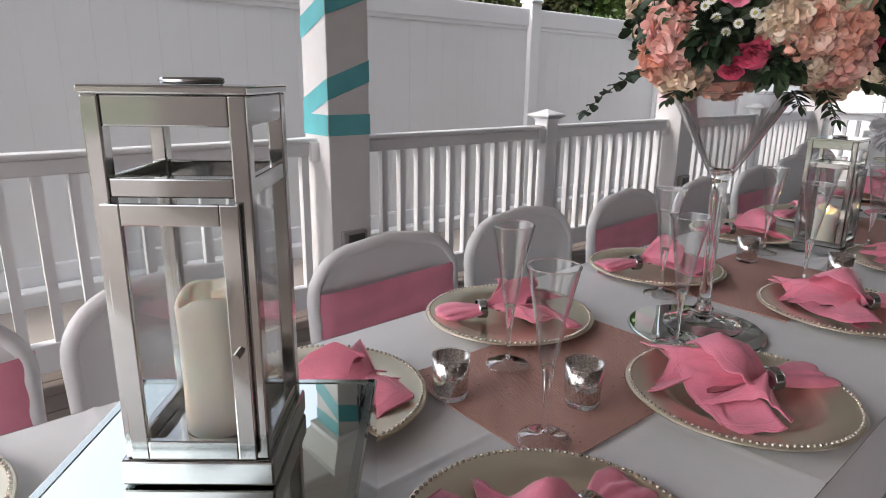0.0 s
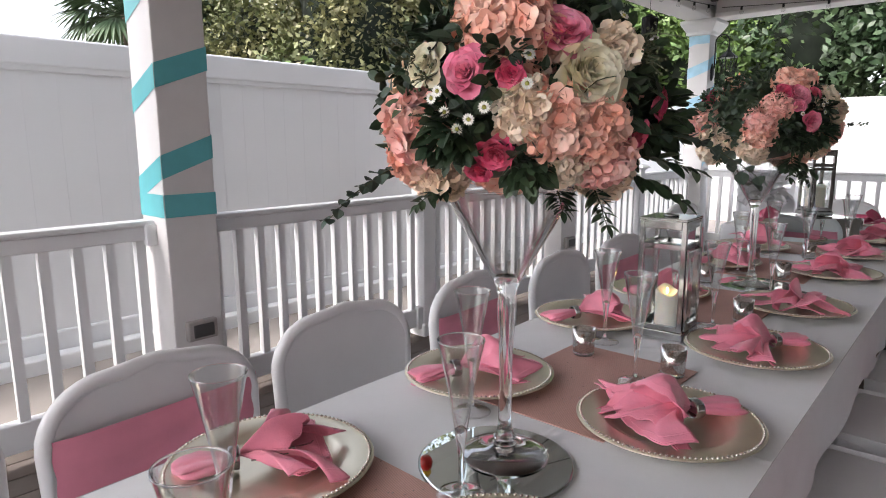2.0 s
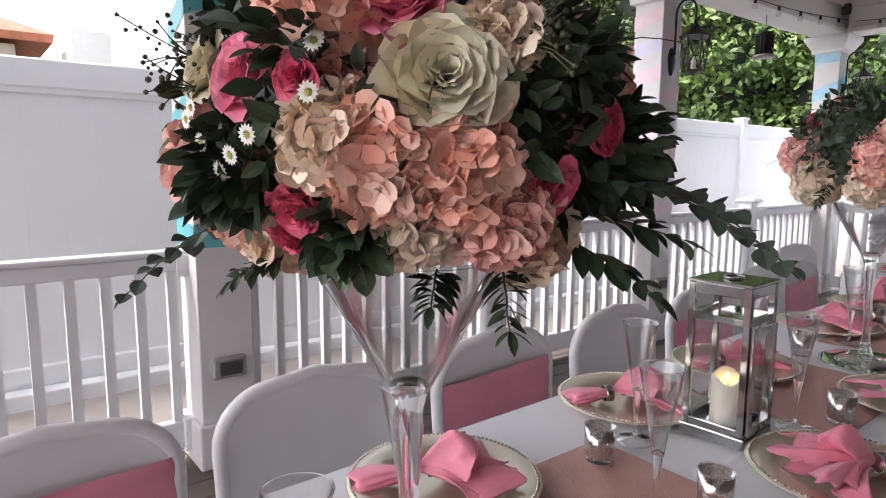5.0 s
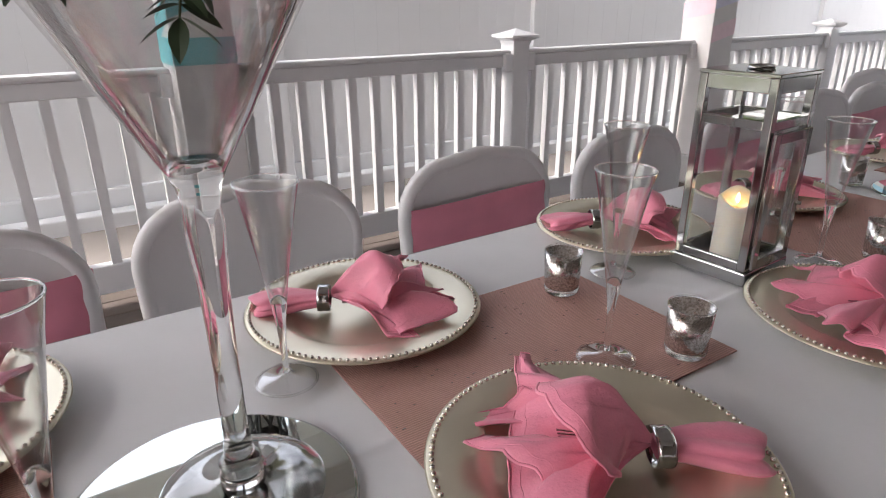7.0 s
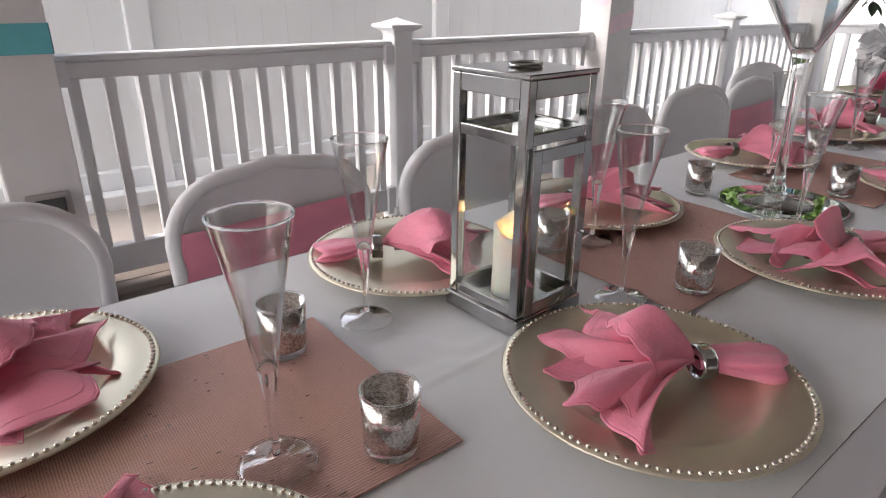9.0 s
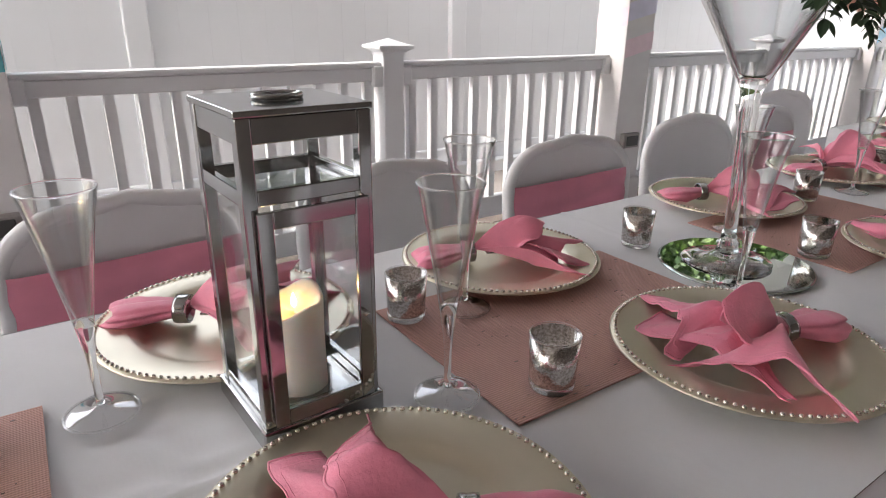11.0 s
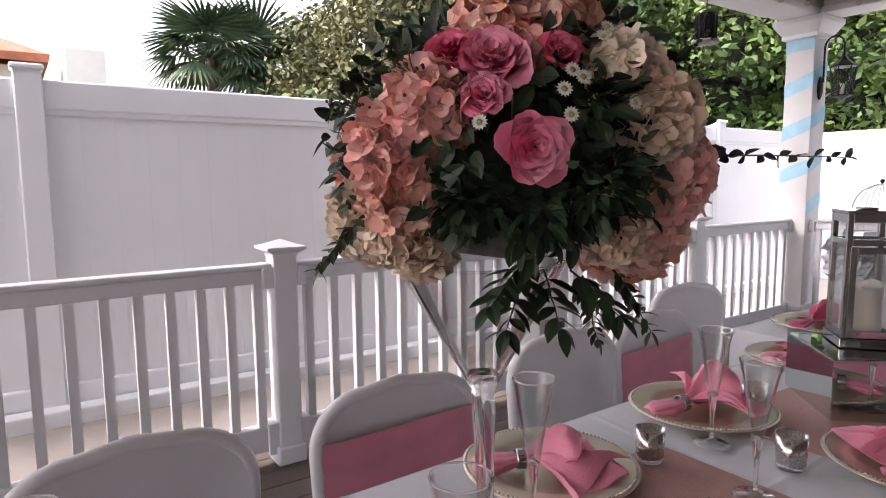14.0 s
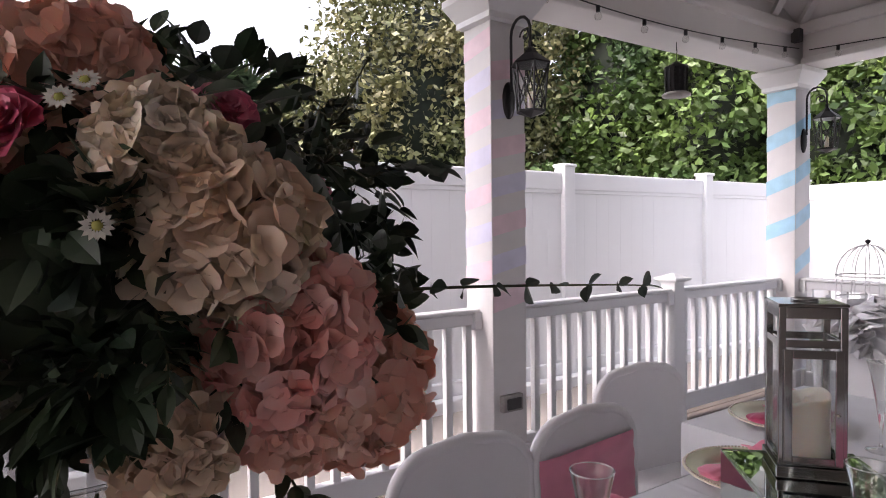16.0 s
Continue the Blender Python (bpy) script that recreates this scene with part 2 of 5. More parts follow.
def tube(bm, pts, r, segs=8, closed=False, taper=None):
    pts = [Vector(p) for p in pts]
    rings, prev = [], None
    k = len(pts)
    for i, p in enumerate(pts):
        a, b = (pts[i - 1], pts[(i + 1) % k]) if closed else (pts[max(i - 1, 0)], pts[min(i + 1, k - 1)])
        d = (b - a).normalized()
        if prev is None:
            prev = d.orthogonal().normalized()
        u = (prev - d * prev.dot(d)).normalized()
        prev = u
        w = d.cross(u)
        rr = r if taper is None else r * (1 + (taper - 1) * i / max(k - 1, 1))
        rings.append([bm.verts.new(p + rr * (u * math.cos(2 * math.pi * j / segs) + w * math.sin(2 * math.pi * j / segs))) for j in range(segs)])
    pairs = list(zip(rings, rings[1:])) + ([(rings[-1], rings[0])] if closed else [])
    for a, b in pairs:
        for j in range(segs):
            q = (j + 1) % segs
            bm.faces.new((a[j], a[q], b[q], b[j]))
    if not closed:
        bm.faces.new(rings[0][::-1])
        bm.faces.new(rings[-1])


def grid(bm, nu, nv, fn, wrap=False):
    g = [[bm.verts.new(fn(i / nu, j / nv)) for j in range(nv + 1)] for i in range(nu + 1)]
    for i in range(nu):
        for j in range(nv):
            bm.faces.new((g[i][j], g[i + 1][j], g[i + 1][j + 1], g[i][j + 1]))
    return g


def soften(ob, thick=0.0, sub=0, off=-1.0):
    if thick:
        s = ob.modifiers.new("thickness", "SOLIDIFY")
        s.thickness, s.offset = thick, off
    if sub:
        s = ob.modifiers.new("round", "SUBSURF")
        s.levels = s.render_levels = sub
    return ob


# ---- setting: ground, deck, railing, pillars, roof ----
TABLE_Z = 0.75
RAIL_Y = 2.677
PIL_Y = 2.647
bm = bmesh.new()
box(bm, -40, 60, -60, 60, -0.5, -0.12)
structure("ground", bm, GRASS, "grassy ground behind the fence", "ground")
bm = bmesh.new()
box(bm, -6, 11.1, 3.03, 4.06, -0.2, -0.03)
box(bm, 8.32, 11.1, -8, 3.03, -0.2, -0.034)
# unseen paving past the deck, added so the steel does not mirror grass
box(bm, -14, -2.51, -9, 3.03, -0.2, -0.034)
structure("pavement", bm, CONCRETE, "beige concrete walkway between deck and fence", "pavement")
bm = bmesh.new()
box(bm, -6, 11.0, 3.84, 3.95, -0.1, 0.06, 0.01)
structure("trim_kerb", bm, FENCE_WHITE, "low white kerb along the fence foot", "kerb")
deck = structure("floor", bmesh.new(), DECK, "brown composite deck boards", "floor")


def railing_section(axis, a, b, fixed, name="railing"):
    """A white vinyl railing from a to b along axis at the other coordinate."""
    r = thing(name, "white vinyl porch railing with square balusters", "railing", "porch railings")

    def bar(bm, u0, u1, w, z0, z1, bev=0.006):
        if axis == "x":
            box(bm, u0, u1, fixed - w, fixed + w, z0, z1, bev)
        else:
            box(bm, fixed - w, fixed + w, u0, u1, z0, z1, bev)
    bm = bmesh.new()
    bar(bm, a, b, 0.028, 0.848, 0.91)
    bar(bm, a, b, 0.042, 0.91, 0.936, 0.01)
    part("top_rail", bm, WHITE_PAINT, r)
    bm = bmesh.new()
    bar(bm, a, b, 0.028, 0.07, 0.19)
    part("bottom_rail", bm, WHITE_PAINT, r)
    n = round((b - a) / 0.1245)
    step = (b - a) / n
    bm = bmesh.new()
    box(bm, -0.0185, 0.0185, -0.0185, 0.0185, 0.18, 0.85)
    me = mesh_of("baluster", bm, WHITE_PAINT, False)
    for i in range(n):
        u = a + step * (i + 0.5)
        o = new("baluster", me)
        o.parent = r
        o.location = (u, fixed, 0) if axis == "x" else (fixed, u, 0)
    for u in (a + 0.02, b - 0.02):
        bm = bmesh.new()
        bar(bm, u - 0.025, u + 0.025, 0.05, 0.825, 0.918)
        part("bracket", bm, WHITE_PAINT, r)
        bm = bmesh.new()
        bar(bm, u - 0.025, u + 0.025, 0.045, 0.055, 0.203)
        part("bracket", bm, WHITE_PAINT, r)
    return r


PIL = {"a": 1.814, "c": 5.013, "d": 8.07}
POST = {"b": 3.432, "e": 6.6}
HALF = 0.115
railing_section("x", -1.2 + 0.06, PIL["a"] - HALF, RAIL_Y)
railing_section("x", PIL["a"] + HALF, POST["b"] - 0.057, RAIL_Y)
railing_section("x", POST["b"] + 0.057, PIL["c"] - HALF, RAIL_Y)
railing_section("x", PIL["c"] + HALF, POST["e"] - 0.057, RAIL_Y)
railing_section("x", POST["e"] + 0.057, PIL["d"] - HALF, RAIL_Y)
railing_section("y", 0.0, PIL_Y - HALF, PIL["d"])
railing_section("y", -3.0, -0.114, PIL["d"])


def rail_post(x, y):
    p = thing("railing_post", "white square railing post with pyramid cap", "post", "railing posts")
    bm = bmesh.new()
    box(bm, x - 0.055, x + 0.055, y - 0.055, y + 0.055, 0, 0.985, 0.008)
    part("shaft", bm, WHITE_PAINT, p)
    bm = bmesh.new()
    lathe(bm, [(0.0, 0.965), (0.082, 0.965), (0.082, 0.978), (0.128, 0.996), (0.128, 1.008), (0.085, 1.016), (0.0, 1.04)], 4, Matrix.Translation((x, y, 0)) @ Matrix.Rotation(math.pi / 4, 4, "Z"))
    part("cap", bm, WHITE_PAINT, p)
    bm = bmesh.new()
    box(bm, x - 0.07, x + 0.07, y - 0.07, y + 0.07, 0.0, 0.09, 0.012)
    part("skirt", bm, WHITE_PAINT, p)


for x in (POST["b"], POST["e"], -1.2):
    rail_post(x, RAIL_Y)
rail_post(PIL["d"], -0.057)


def band_ribbon(bm, h, z_at, w, lift=0.0025, steps=8, faces=range(4)):
    """One painted band wound round a square shaft: four faces, each a strip that rises along the perimeter."""
    c = [(-h, -h), (h, -h), (h, h), (-h, h)]
    nrm = [(0, -1), (1, 0), (0, 1), (-1, 0)]
    for f in faces:
        (x0, y0), (x1, y1), (nx, ny) = c[f], c[(f + 1) % 4], nrm[f]
        prev = None
        for i in range(steps + 1):
            t = i / steps
            z = z_at(f + t)
            x, y = x0 + (x1 - x0) * t + nx * lift, y0 + (y1 - y0) * t + ny * lift
            cur = (bm.verts.new((x, y, z - w / 2)), bm.verts.new((x, y, z + w / 2)))
            if prev:
                bm.faces.new((prev[0], cur[0], cur[1], prev[1]))
            prev = cur


def pillar(x, y, colours, z0, pitch, width, rise, base=True):
    p = thing("porch_pillar", "square white porch pillar wound with painted spiral bands", "pillar", "porch pillars", m=Matrix.Translation((x, y, 0)))
    h = HALF
    bm = bmesh.new()
    box(bm, -h, h, -h, h, 0, 2.51, 0.006)
    part("shaft", bm, PILLAR_WHITE, p)
    bm = bmesh.new()
    box(bm, -h - 0.02, h + 0.02, -h - 0.02, h + 0.02, 0, 0.2, 0.012)
    part("plinth", bm, PILLAR_WHITE, p)
    bm = bmesh.new()
    s = 2 ** 0.5
    lathe(bm, [((h + 0.002) * s, 2.43), ((h + 0.03) * s, 2.44), ((h + 0.03) * s, 2.47), ((h + 0.05) * s, 2.5), ((h + 0.085) * s, 2.56), ((h + 0.085) * s, 2.595), (0, 2.595)], 4, Matrix.Rotation(math.pi / 4, 4, "Z"))
    part("capital", bm, WHITE_PAINT, p)
    k = 0
    z = z0
    while z < 2.36:
        bm = bmesh.new()
        band_ribbon(bm, h, lambda s_, z=z: min(z + rise[0] + (rise[1] * s_ if s_ <= 1 else rise[1] + (rise[2] - rise[1]) * (s_ - 1) / 3), 2.4), width)
        part("painted_band", bm, colours[k % len(colours)], p)
        z += pitch
        k += 1
    return p


first = pillar(PIL["a"], PIL_Y, [TEAL], 1.165, 0.375, 0.1, (0.0, 0.085, 0.375))
bm = bmesh.new()
band_ribbon(bm, HALF, lambda s_: 1.0, 0.098, 0.004)
part("painted_band", bm, TEAL, first)
bm = bmesh.new()
band_ribbon(bm, HALF, lambda s_: 0.79 + 0.085 + 0.29 * (s_ - 1) / 3, 0.1, faces=(3,))
part("painted_band", bm, TEAL, first)
pillar(PIL["c"], PIL_Y, [PINKBAND, LILAC], 0.97, 0.2, 0.1, (0.0, 0.05, 0.18))
pillar(PIL["d"], PIL_Y, [SKYBLUE], 1.02, 0.36, 0.12, (0.0, 0.1, 0.36))
pillar(-1.2 - 0.2, PIL_Y, [TEAL], 1.0, 0.42, 0.115, (0.0, 0.17, 0.42))


def beam(axis, a, b, c, name):
    bm = bmesh.new()
    lo = [(c - 0.115, c + 0.115, 2.602, 3.12, 0.008), (c - 0.15, c + 0.15, 2.597, 2.655, 0.012), (c - 0.16, c + 0.16, 2.83, 2.92, 0.012)]
    for w0, w1, z0, z1, bev in lo:
        if axis == "x":
            box(bm, a, b, w0, w1, z0, z1, bev)
        else:
            box(bm, w0, w1, a, b, z0 + 0.003, z1 - 0.003, bev)
    structure(name, bm, CEIL, "white painted porch beam with trim", "beam")


beam("x", -2.0, 8.27, PIL_Y, "trim_beam_back")
beam("y", -6.5, PIL_Y - 0.16, PIL["d"], "trim_beam_side")
bm = bmesh.new()
outer = [(-2.0, 3.2, 2.88), (8.37, 3.2, 2.88), (8.37, -5.0, 2.88), (-2.0, -5.0, 2.88)]
top0, top1 = (1.6, -1.0, 4.6), (4.4, -1.0, 4.6)
vo = [bm.verts.new(v) for v in outer]
t0, t1 = bm.verts.new(top0), bm.verts.new(top1)
for f in ((vo[0], vo[1], t1, t0), (vo[1], vo[2], t1), (vo[2], vo[3], t0, t1), (vo[3], vo[0], t0)):
    bm.faces.new(f)
soften(structure("ceiling", bm, CEIL, "pale painted pavilion ceiling", "ceiling"), 0.12, off=1.0)
bm = bmesh.new()
for i in range(7):
    a = i / 6
    tube(bm, [(7.97, 2.52 - 3.6 * a, 2.91), (4.5 + 0.1 * i, -0.9, 4.4)], 0.035, 4)
for i in range(8):
    tube(bm, [(7.6 - 1.1 * i, 2.52, 2.94), (4.3 - 0.25 * i, -0.8, 4.4)], 0.035, 4)
structure("trim_rafters", bm, CEIL, "white painted rafters under the pavilion roof", "rafter")

# unseen wall, added to keep sky light off the table's near side
bm = bmesh.new()
box(bm, -5.0, 8.3, -2.35, -2.2, 0.0, 3.9)
structure("wall_house", bm, WALLTAN, "unseen tan wall added to block light from the near side", "wall")

# vinyl fence, side run and far run
FX = [-4.1, -1.9, 0.3, 2.56, 4.72, 6.905, 9.0, 11.1]
FENCE_Y = 4.01
fence_top = 1.85


def fence_panel(p0, p1):
    d = Vector((p1[0] - p0[0], p1[1] - p0[1], 0))
    ln = d.length
    f = thing("vinyl_fence", "white vinyl privacy fence section between posts", "fence", "vinyl fence panels", m=Matrix.Translation((*p0, 0)) @ Matrix.Rotation(math.atan2(d.y, d.x), 4, "Z"))
    bm = bmesh.new()
    box(bm, 0.06, ln - 0.06, -0.035, 0.035, fence_top - 0.16, fence_top, 0.012)
    part("top_rail", bm, FENCE_WHITE, f)
    bm = bmesh.new()
    box(bm, 0.06, ln - 0.06, -0.045, 0.045, -0.04, 0.17, 0.012)
    part("bottom_rail", bm, FENCE_WHITE, f)
    bm = bmesh.new()
    box(bm, 0.06, ln - 0.06, -0.028, 0.028, fence_top - 0.19, fence_top - 0.15, 0.008)
    part("trim", bm, FENCE_WHITE, f)
    n = 12
    w = (ln - 0.12) / n
    bm = bmesh.new()
    box(bm, 0.0001, w - 0.0001, -0.018, 0.018, 0.15, fence_top - 0.15, 0.0007)
    me = mesh_of("board", bm, FENCE_WHITE, False)
    for i in range(n):
        o = new("board", me)
        o.parent = f
        o.location = (0.06 + i * w, 0, 0)


def fence_post(x, y):
    f = thing("fence_post", "white vinyl fence post with flat cap", "fence post", "vinyl fence posts")
    bm = bmesh.new()
    box(bm, x - 0.065, x + 0.065, y - 0.065, y + 0.065, -0.1, fence_top + 0.05, 0.008)
    part("shaft", bm, FENCE_WHITE, f)
    bm = bmesh.new()
    box(bm, x - 0.078, x + 0.078, y - 0.078, y + 0.078, fence_top + 0.045, fence_top + 0.075, 0.01)
    part("cap", bm, FENCE_WHITE, f)


for i, x in enumerate(FX):
    fence_post(x, FENCE_Y)
    if i:
        fence_panel((FX[i - 1], FENCE_Y), (x, FENCE_Y))
for i in range(5):
    y = FENCE_Y - 2.15 * (i + 1)
    fence_post(11.1, y)
    fence_panel((11.1, y + 2.15), (11.1, y))


# ---- tables, chairs ----
def table(x0, x1, y0, y1, drop=0.17, seed=1, turn=0.0):
    t = thing("banquet_table", "folding banquet table standing on the deck", "table", "banquet tables")
    bm = bmesh.new()
    box(bm, x0 + 0.01, x1 - 0.01, y0 + 0.01, y1 - 0.01, TABLE_Z - 0.05, TABLE_Z - 0.006, 0.01)
    part("tabletop", bm, GREYBOX, t)
    for x in (x0 + 0.25, x1 - 0.25):
        for y in (y0 + 0.08, y1 - 0.08):
            bm = bmesh.new()
            tube(bm, [(x, y, 0), (x, y, TABLE_Z - 0.045)], 0.014, 8)
            part("leg", bm, DARKGAP, t)
    rnd = random.Random(seed)
    c = thing("tablecloth", "smooth white cloth draped over the banquet table", "tablecloth", "tablecloths")
    cx, cy, hx, hy = (x0 + x1) / 2, (y0 + y1) / 2, (x1 - x0) / 2, (y1 - y0) / 2
    bm = bmesh.new()
    nx, ny = int((x1 - x0) / 0.006), 150

    def top(u, v):
        x, y = x0 + (x1 - x0) * u, y0 + (y1 - y0) * v
        p = Vector((x * 3, y * 3, seed))
        z = TABLE_Z + 0.0012 * noise.noise(p) + 0.0027 * math.exp(-((y - 0.472 - 0.004 * math.sin(x * 3)) / 0.005) ** 2)
        fx = (x * 1.0 + 0.02 * math.sin(y * 4)) % 0.64 - 0.32
        z += 0.0027 * math.exp(-(fx / 0.005) ** 2)
        z += 0.0012 * max(0, noise.noise(Vector((x * 9, y * 40, seed + 4.0))) - 0.25) * max(0, noise.noise(Vector((x * 2.2, y * 3, seed + 2.0))))  * 3
        near = math.exp(-((x - 2.02) / 0.09) ** 2 - ((y - 0.53) / 0.08) ** 2)
        z += 0.0016 * near * math.sin(95 * (y + 0.5 * x) + 5 * noise.noise(Vector((x * 14, y * 14, 2.0))))
        z += 0.0014 * noise.noise(Vector((x * 1.6 + seed, y * 5, 4.0)))
        return (x, y, min(z, TABLE_Z + 0.0028))
    grid(bm, nx, ny, top)
    part("top_sheet", bm, CLOTH, c, smooth=True)
    bm = bmesh.new()
    per = [(x0, y0, x1, y0, 0, -1), (x1, y0, x1, y1, 1, 0), (x1, y1, x0, y1, 0, 1), (x0, y1, x0, y0, -1, 0)]
    for ax, ay, bx, by, nx_, ny_ in per:
        ln = math.hypot(bx - ax, by - ay)

        def skirt(u, v):
            s = u * ln
            wave = 0.5 + 0.5 * math.sin(s * 19 + 2.5 * math.sin(s * 4.1 + seed))
            end = min(1, min(s, ln - s) / 0.05)
            o = 0.001 + (0.012 * wave * end) * v ** 0.8 + 0.004 * math.sin(min(v * 8, 1.57))
            return (ax + (bx - ax) * u + nx_ * o, ay + (by - ay) * u + ny_ * o, TABLE_Z + 0.0005 - drop * v)
        grid(bm, max(6, int(ln / 0.02)), 10, skirt)
    bmesh.ops.recalc_face_normals(bm, faces=bm.faces)
    part("drape", bm, CLOTH, c, smooth=True)
    t.matrix_basis = c.matrix_basis = Matrix.Translation((cx, cy, 0)) @ Matrix.Rotation(turn, 4, "Z") @ Matrix.Translation((-cx, -cy, 0))


table(-0.75, 4.52, 0.137, 0.893, seed=3, turn=0.015)
table(4.58, 5.34, -1.6, 1.19, seed=8)


def chair(sash):
    """A slip-covered folding chair, facing -y, its back at the origin."""
    c = thing("banquet_chair", "white spandex covered folding chair" + (" with pink sash band" if sash else ""), "chair", "chairs along the table")
    W, TOP, R = 0.208, 0.838, 0.12
    lean = lambda z: 0.055 * (z - 0.45)
    out = []
    for i in range(9):
        a = math.pi - (math.pi / 2) * i / 8
        out.append((-W + R + R * math.cos(a), TOP - R + R * 0.92 * math.sin(a)))
    out += [(0.0, TOP - R + R * 0.92 + 0.012)]
    out += [(-x, z) for x, z in out[:9][::-1]]
    low = 0.46
    line = [(-W + 0.012, low)] + [(-W + 0.004, 0.6)] + out + [(W - 0.004, 0.6)] + [(W - 0.012, low)]
    bm = bmesh.new()
    # front and back skins between the side lines
    rows = 22
    def half(z):
        if z <= TOP - R:
            return W - 0.004 * (1 - (z - low) / (TOP - R - low))
        q = min((z - (TOP - R)) / (R * 0.92), 1)
        return W - R + R * math.sqrt(max(0, 1 - q * q))
    for side in (-1, 1):
        def skin(u, v):
            z = low + (TOP - 0.004 - low) * u
            w = half(z) - 0.004
            x = -w + 2 * w * v
            bulge = 0.014 * (1 - abs(2 * v - 1) ** 6) * (1 - u ** 8)
            crease = 0.002 * noise.noise(Vector((x * 7, z * 9, side * 3.0)))
            return (x, lean(z) + side * (0.013 - (0.012 if side < 0 else 0.0) * (bulge / 0.014)) + crease, z)
        grid(bm, rows, 16, skin)
    bmesh.ops.recalc_face_normals(bm, faces=bm.faces)
    part("back_cover", bm, COVER, c, smooth=True)
    bm = bmesh.new()
    tube(bm, [(x, lean(z), z) for x, z in line], 0.0165, 8)
    part("frame_tube", bm, COVER, c, "white cloth stretched over the bent frame tube", smooth=True)
    bm = bmesh.new()
    box(bm, -0.2, 0.2, -0.42, 0.01, 0.4, 0.455, 0.02)
    part("seat_cover", bm, COVER, c, smooth=True)
    bm = bmesh.new()
    for (ax, ay, bx, by) in ((-0.2, -0.42, 0.2, -0.42), (0.2, -0.42, 0.215, 0.03), (0.215, 0.03, -0.215, 0.03), (-0.215, 0.03, -0.2, -0.42)):
        def cloth(u, v):
            ins = 0.03 * math.sin(v * math.pi)
            x, y = ax + (bx - ax) * u, ay + (by - ay) * u
            k = 1 - ins * 2
            return (x * k, -0.2 + (y + 0.2) * k, 0.46 - 0.45 * v)
        grid(bm, 8, 8, cloth)
    bmesh.ops.remove_doubles(bm, verts=bm.verts, dist=0.002)
    bmesh.ops.recalc_face_normals(bm, faces=bm.faces)
    part("skirt_cover", bm, COVER, c, smooth=True)
    if sash:
        bm = bmesh.new()
        for side in (-1, 1):
            def strip(u, v):
                z = 0.545 + 0.2 * u + 0.012 * (v - 0.5)
                x = -W - 0.014 + 2 * (W + 0.014) * v
                e = abs(2 * v - 1) ** 10
                fold = 0.0022 * math.sin(u * 21 + 2 * math.sin(v * 5))
                return (x, lean(z) + side * (0.021 * (1 - e) + 0.0) + fold * (1 - e), z)
            grid(bm, 18, 24, strip)
        bmesh.ops.remove_doubles(bm, verts=bm.verts, dist=0.0015)
        bmesh.ops.recalc_face_normals(bm, faces=bm.faces)
        part("sash", bm, SASH, c, "pink stretch sash band", smooth=True)
    return c


plain = chair(False)
sashed = chair(True)
BACK_CHAIRS = [(0.07, 1), (0.55, 0), (1.035, 1), (1.54, 0), (2.08, 1), (2.59, 0), (3.15, 1), (3.78, 0), (4.21, 1)]
for i, (x, s) in enumerate(BACK_CHAIRS):
    src = sashed if s else plain
    m = Matrix.Translation((x, (1.13 if x < 3.5 else 1.235) + 0.012 * math.sin(i * 2.3), 0)) @ Matrix.Rotation(0.04 * math.sin(i * 1.7), 4, "Z")
    if i < 2:
        src.matrix_basis = m
    else:
        copy_thing(src, m)
copy_thing(plain, Matrix.Translation((4.79, 1.5, 0)) @ Matrix.Rotation(radians(-8), 4, "Z"))
copy_thing(sashed, Matrix.Translation((5.68, 0.72, 0)) @ Matrix.Rotation(radians(-90), 4, "Z"))
copy_thing(plain, Matrix.Translation((5.73, 0.15, 0)) @ Matrix.Rotation(radians(-86), 4, "Z"))
for i, x in enumerate((0.62, 1.14, 1.66, 2.2, 2.7, 3.22, 3.76)):
    copy_thing(plain if i % 2 else sashed, Matrix.Translation((x, -0.235, 0)) @ Matrix.Rotation(math.pi, 4, "Z"))


# ---- table settings ----
def charger_plate():
    c = thing("charger_plate", "round champagne-silver charger plate with beaded rim", "plate", "charger plates")
    bm = bmesh.new()
    lathe(bm, [(0, 0.004), (0.095, 0.004), (0.104, 0.006), (0.112, 0.0125), (0.12, 0.0155), (0.155, 0.0185), (0.163, 0.0185), (0.165, 0.0165), (0.16, 0.015), (0.12, 0.011), (0.1, 0.001), (0, 0.001)], 72)
    part("dish", bm, CHARGER, c, smooth=True)
    bm = bmesh.new()
    n = 112
    for i in range(n):
        a = 2 * math.pi * i / n
        bmesh.ops.create_icosphere(bm, subdivisions=1, radius=0.0031, matrix=Matrix.Translation((0.158 * math.cos(a), 0.158 * math.sin(a), 0.0195)))
    part("beaded_rim", bm, BEAD, c, smooth=True)
    return c


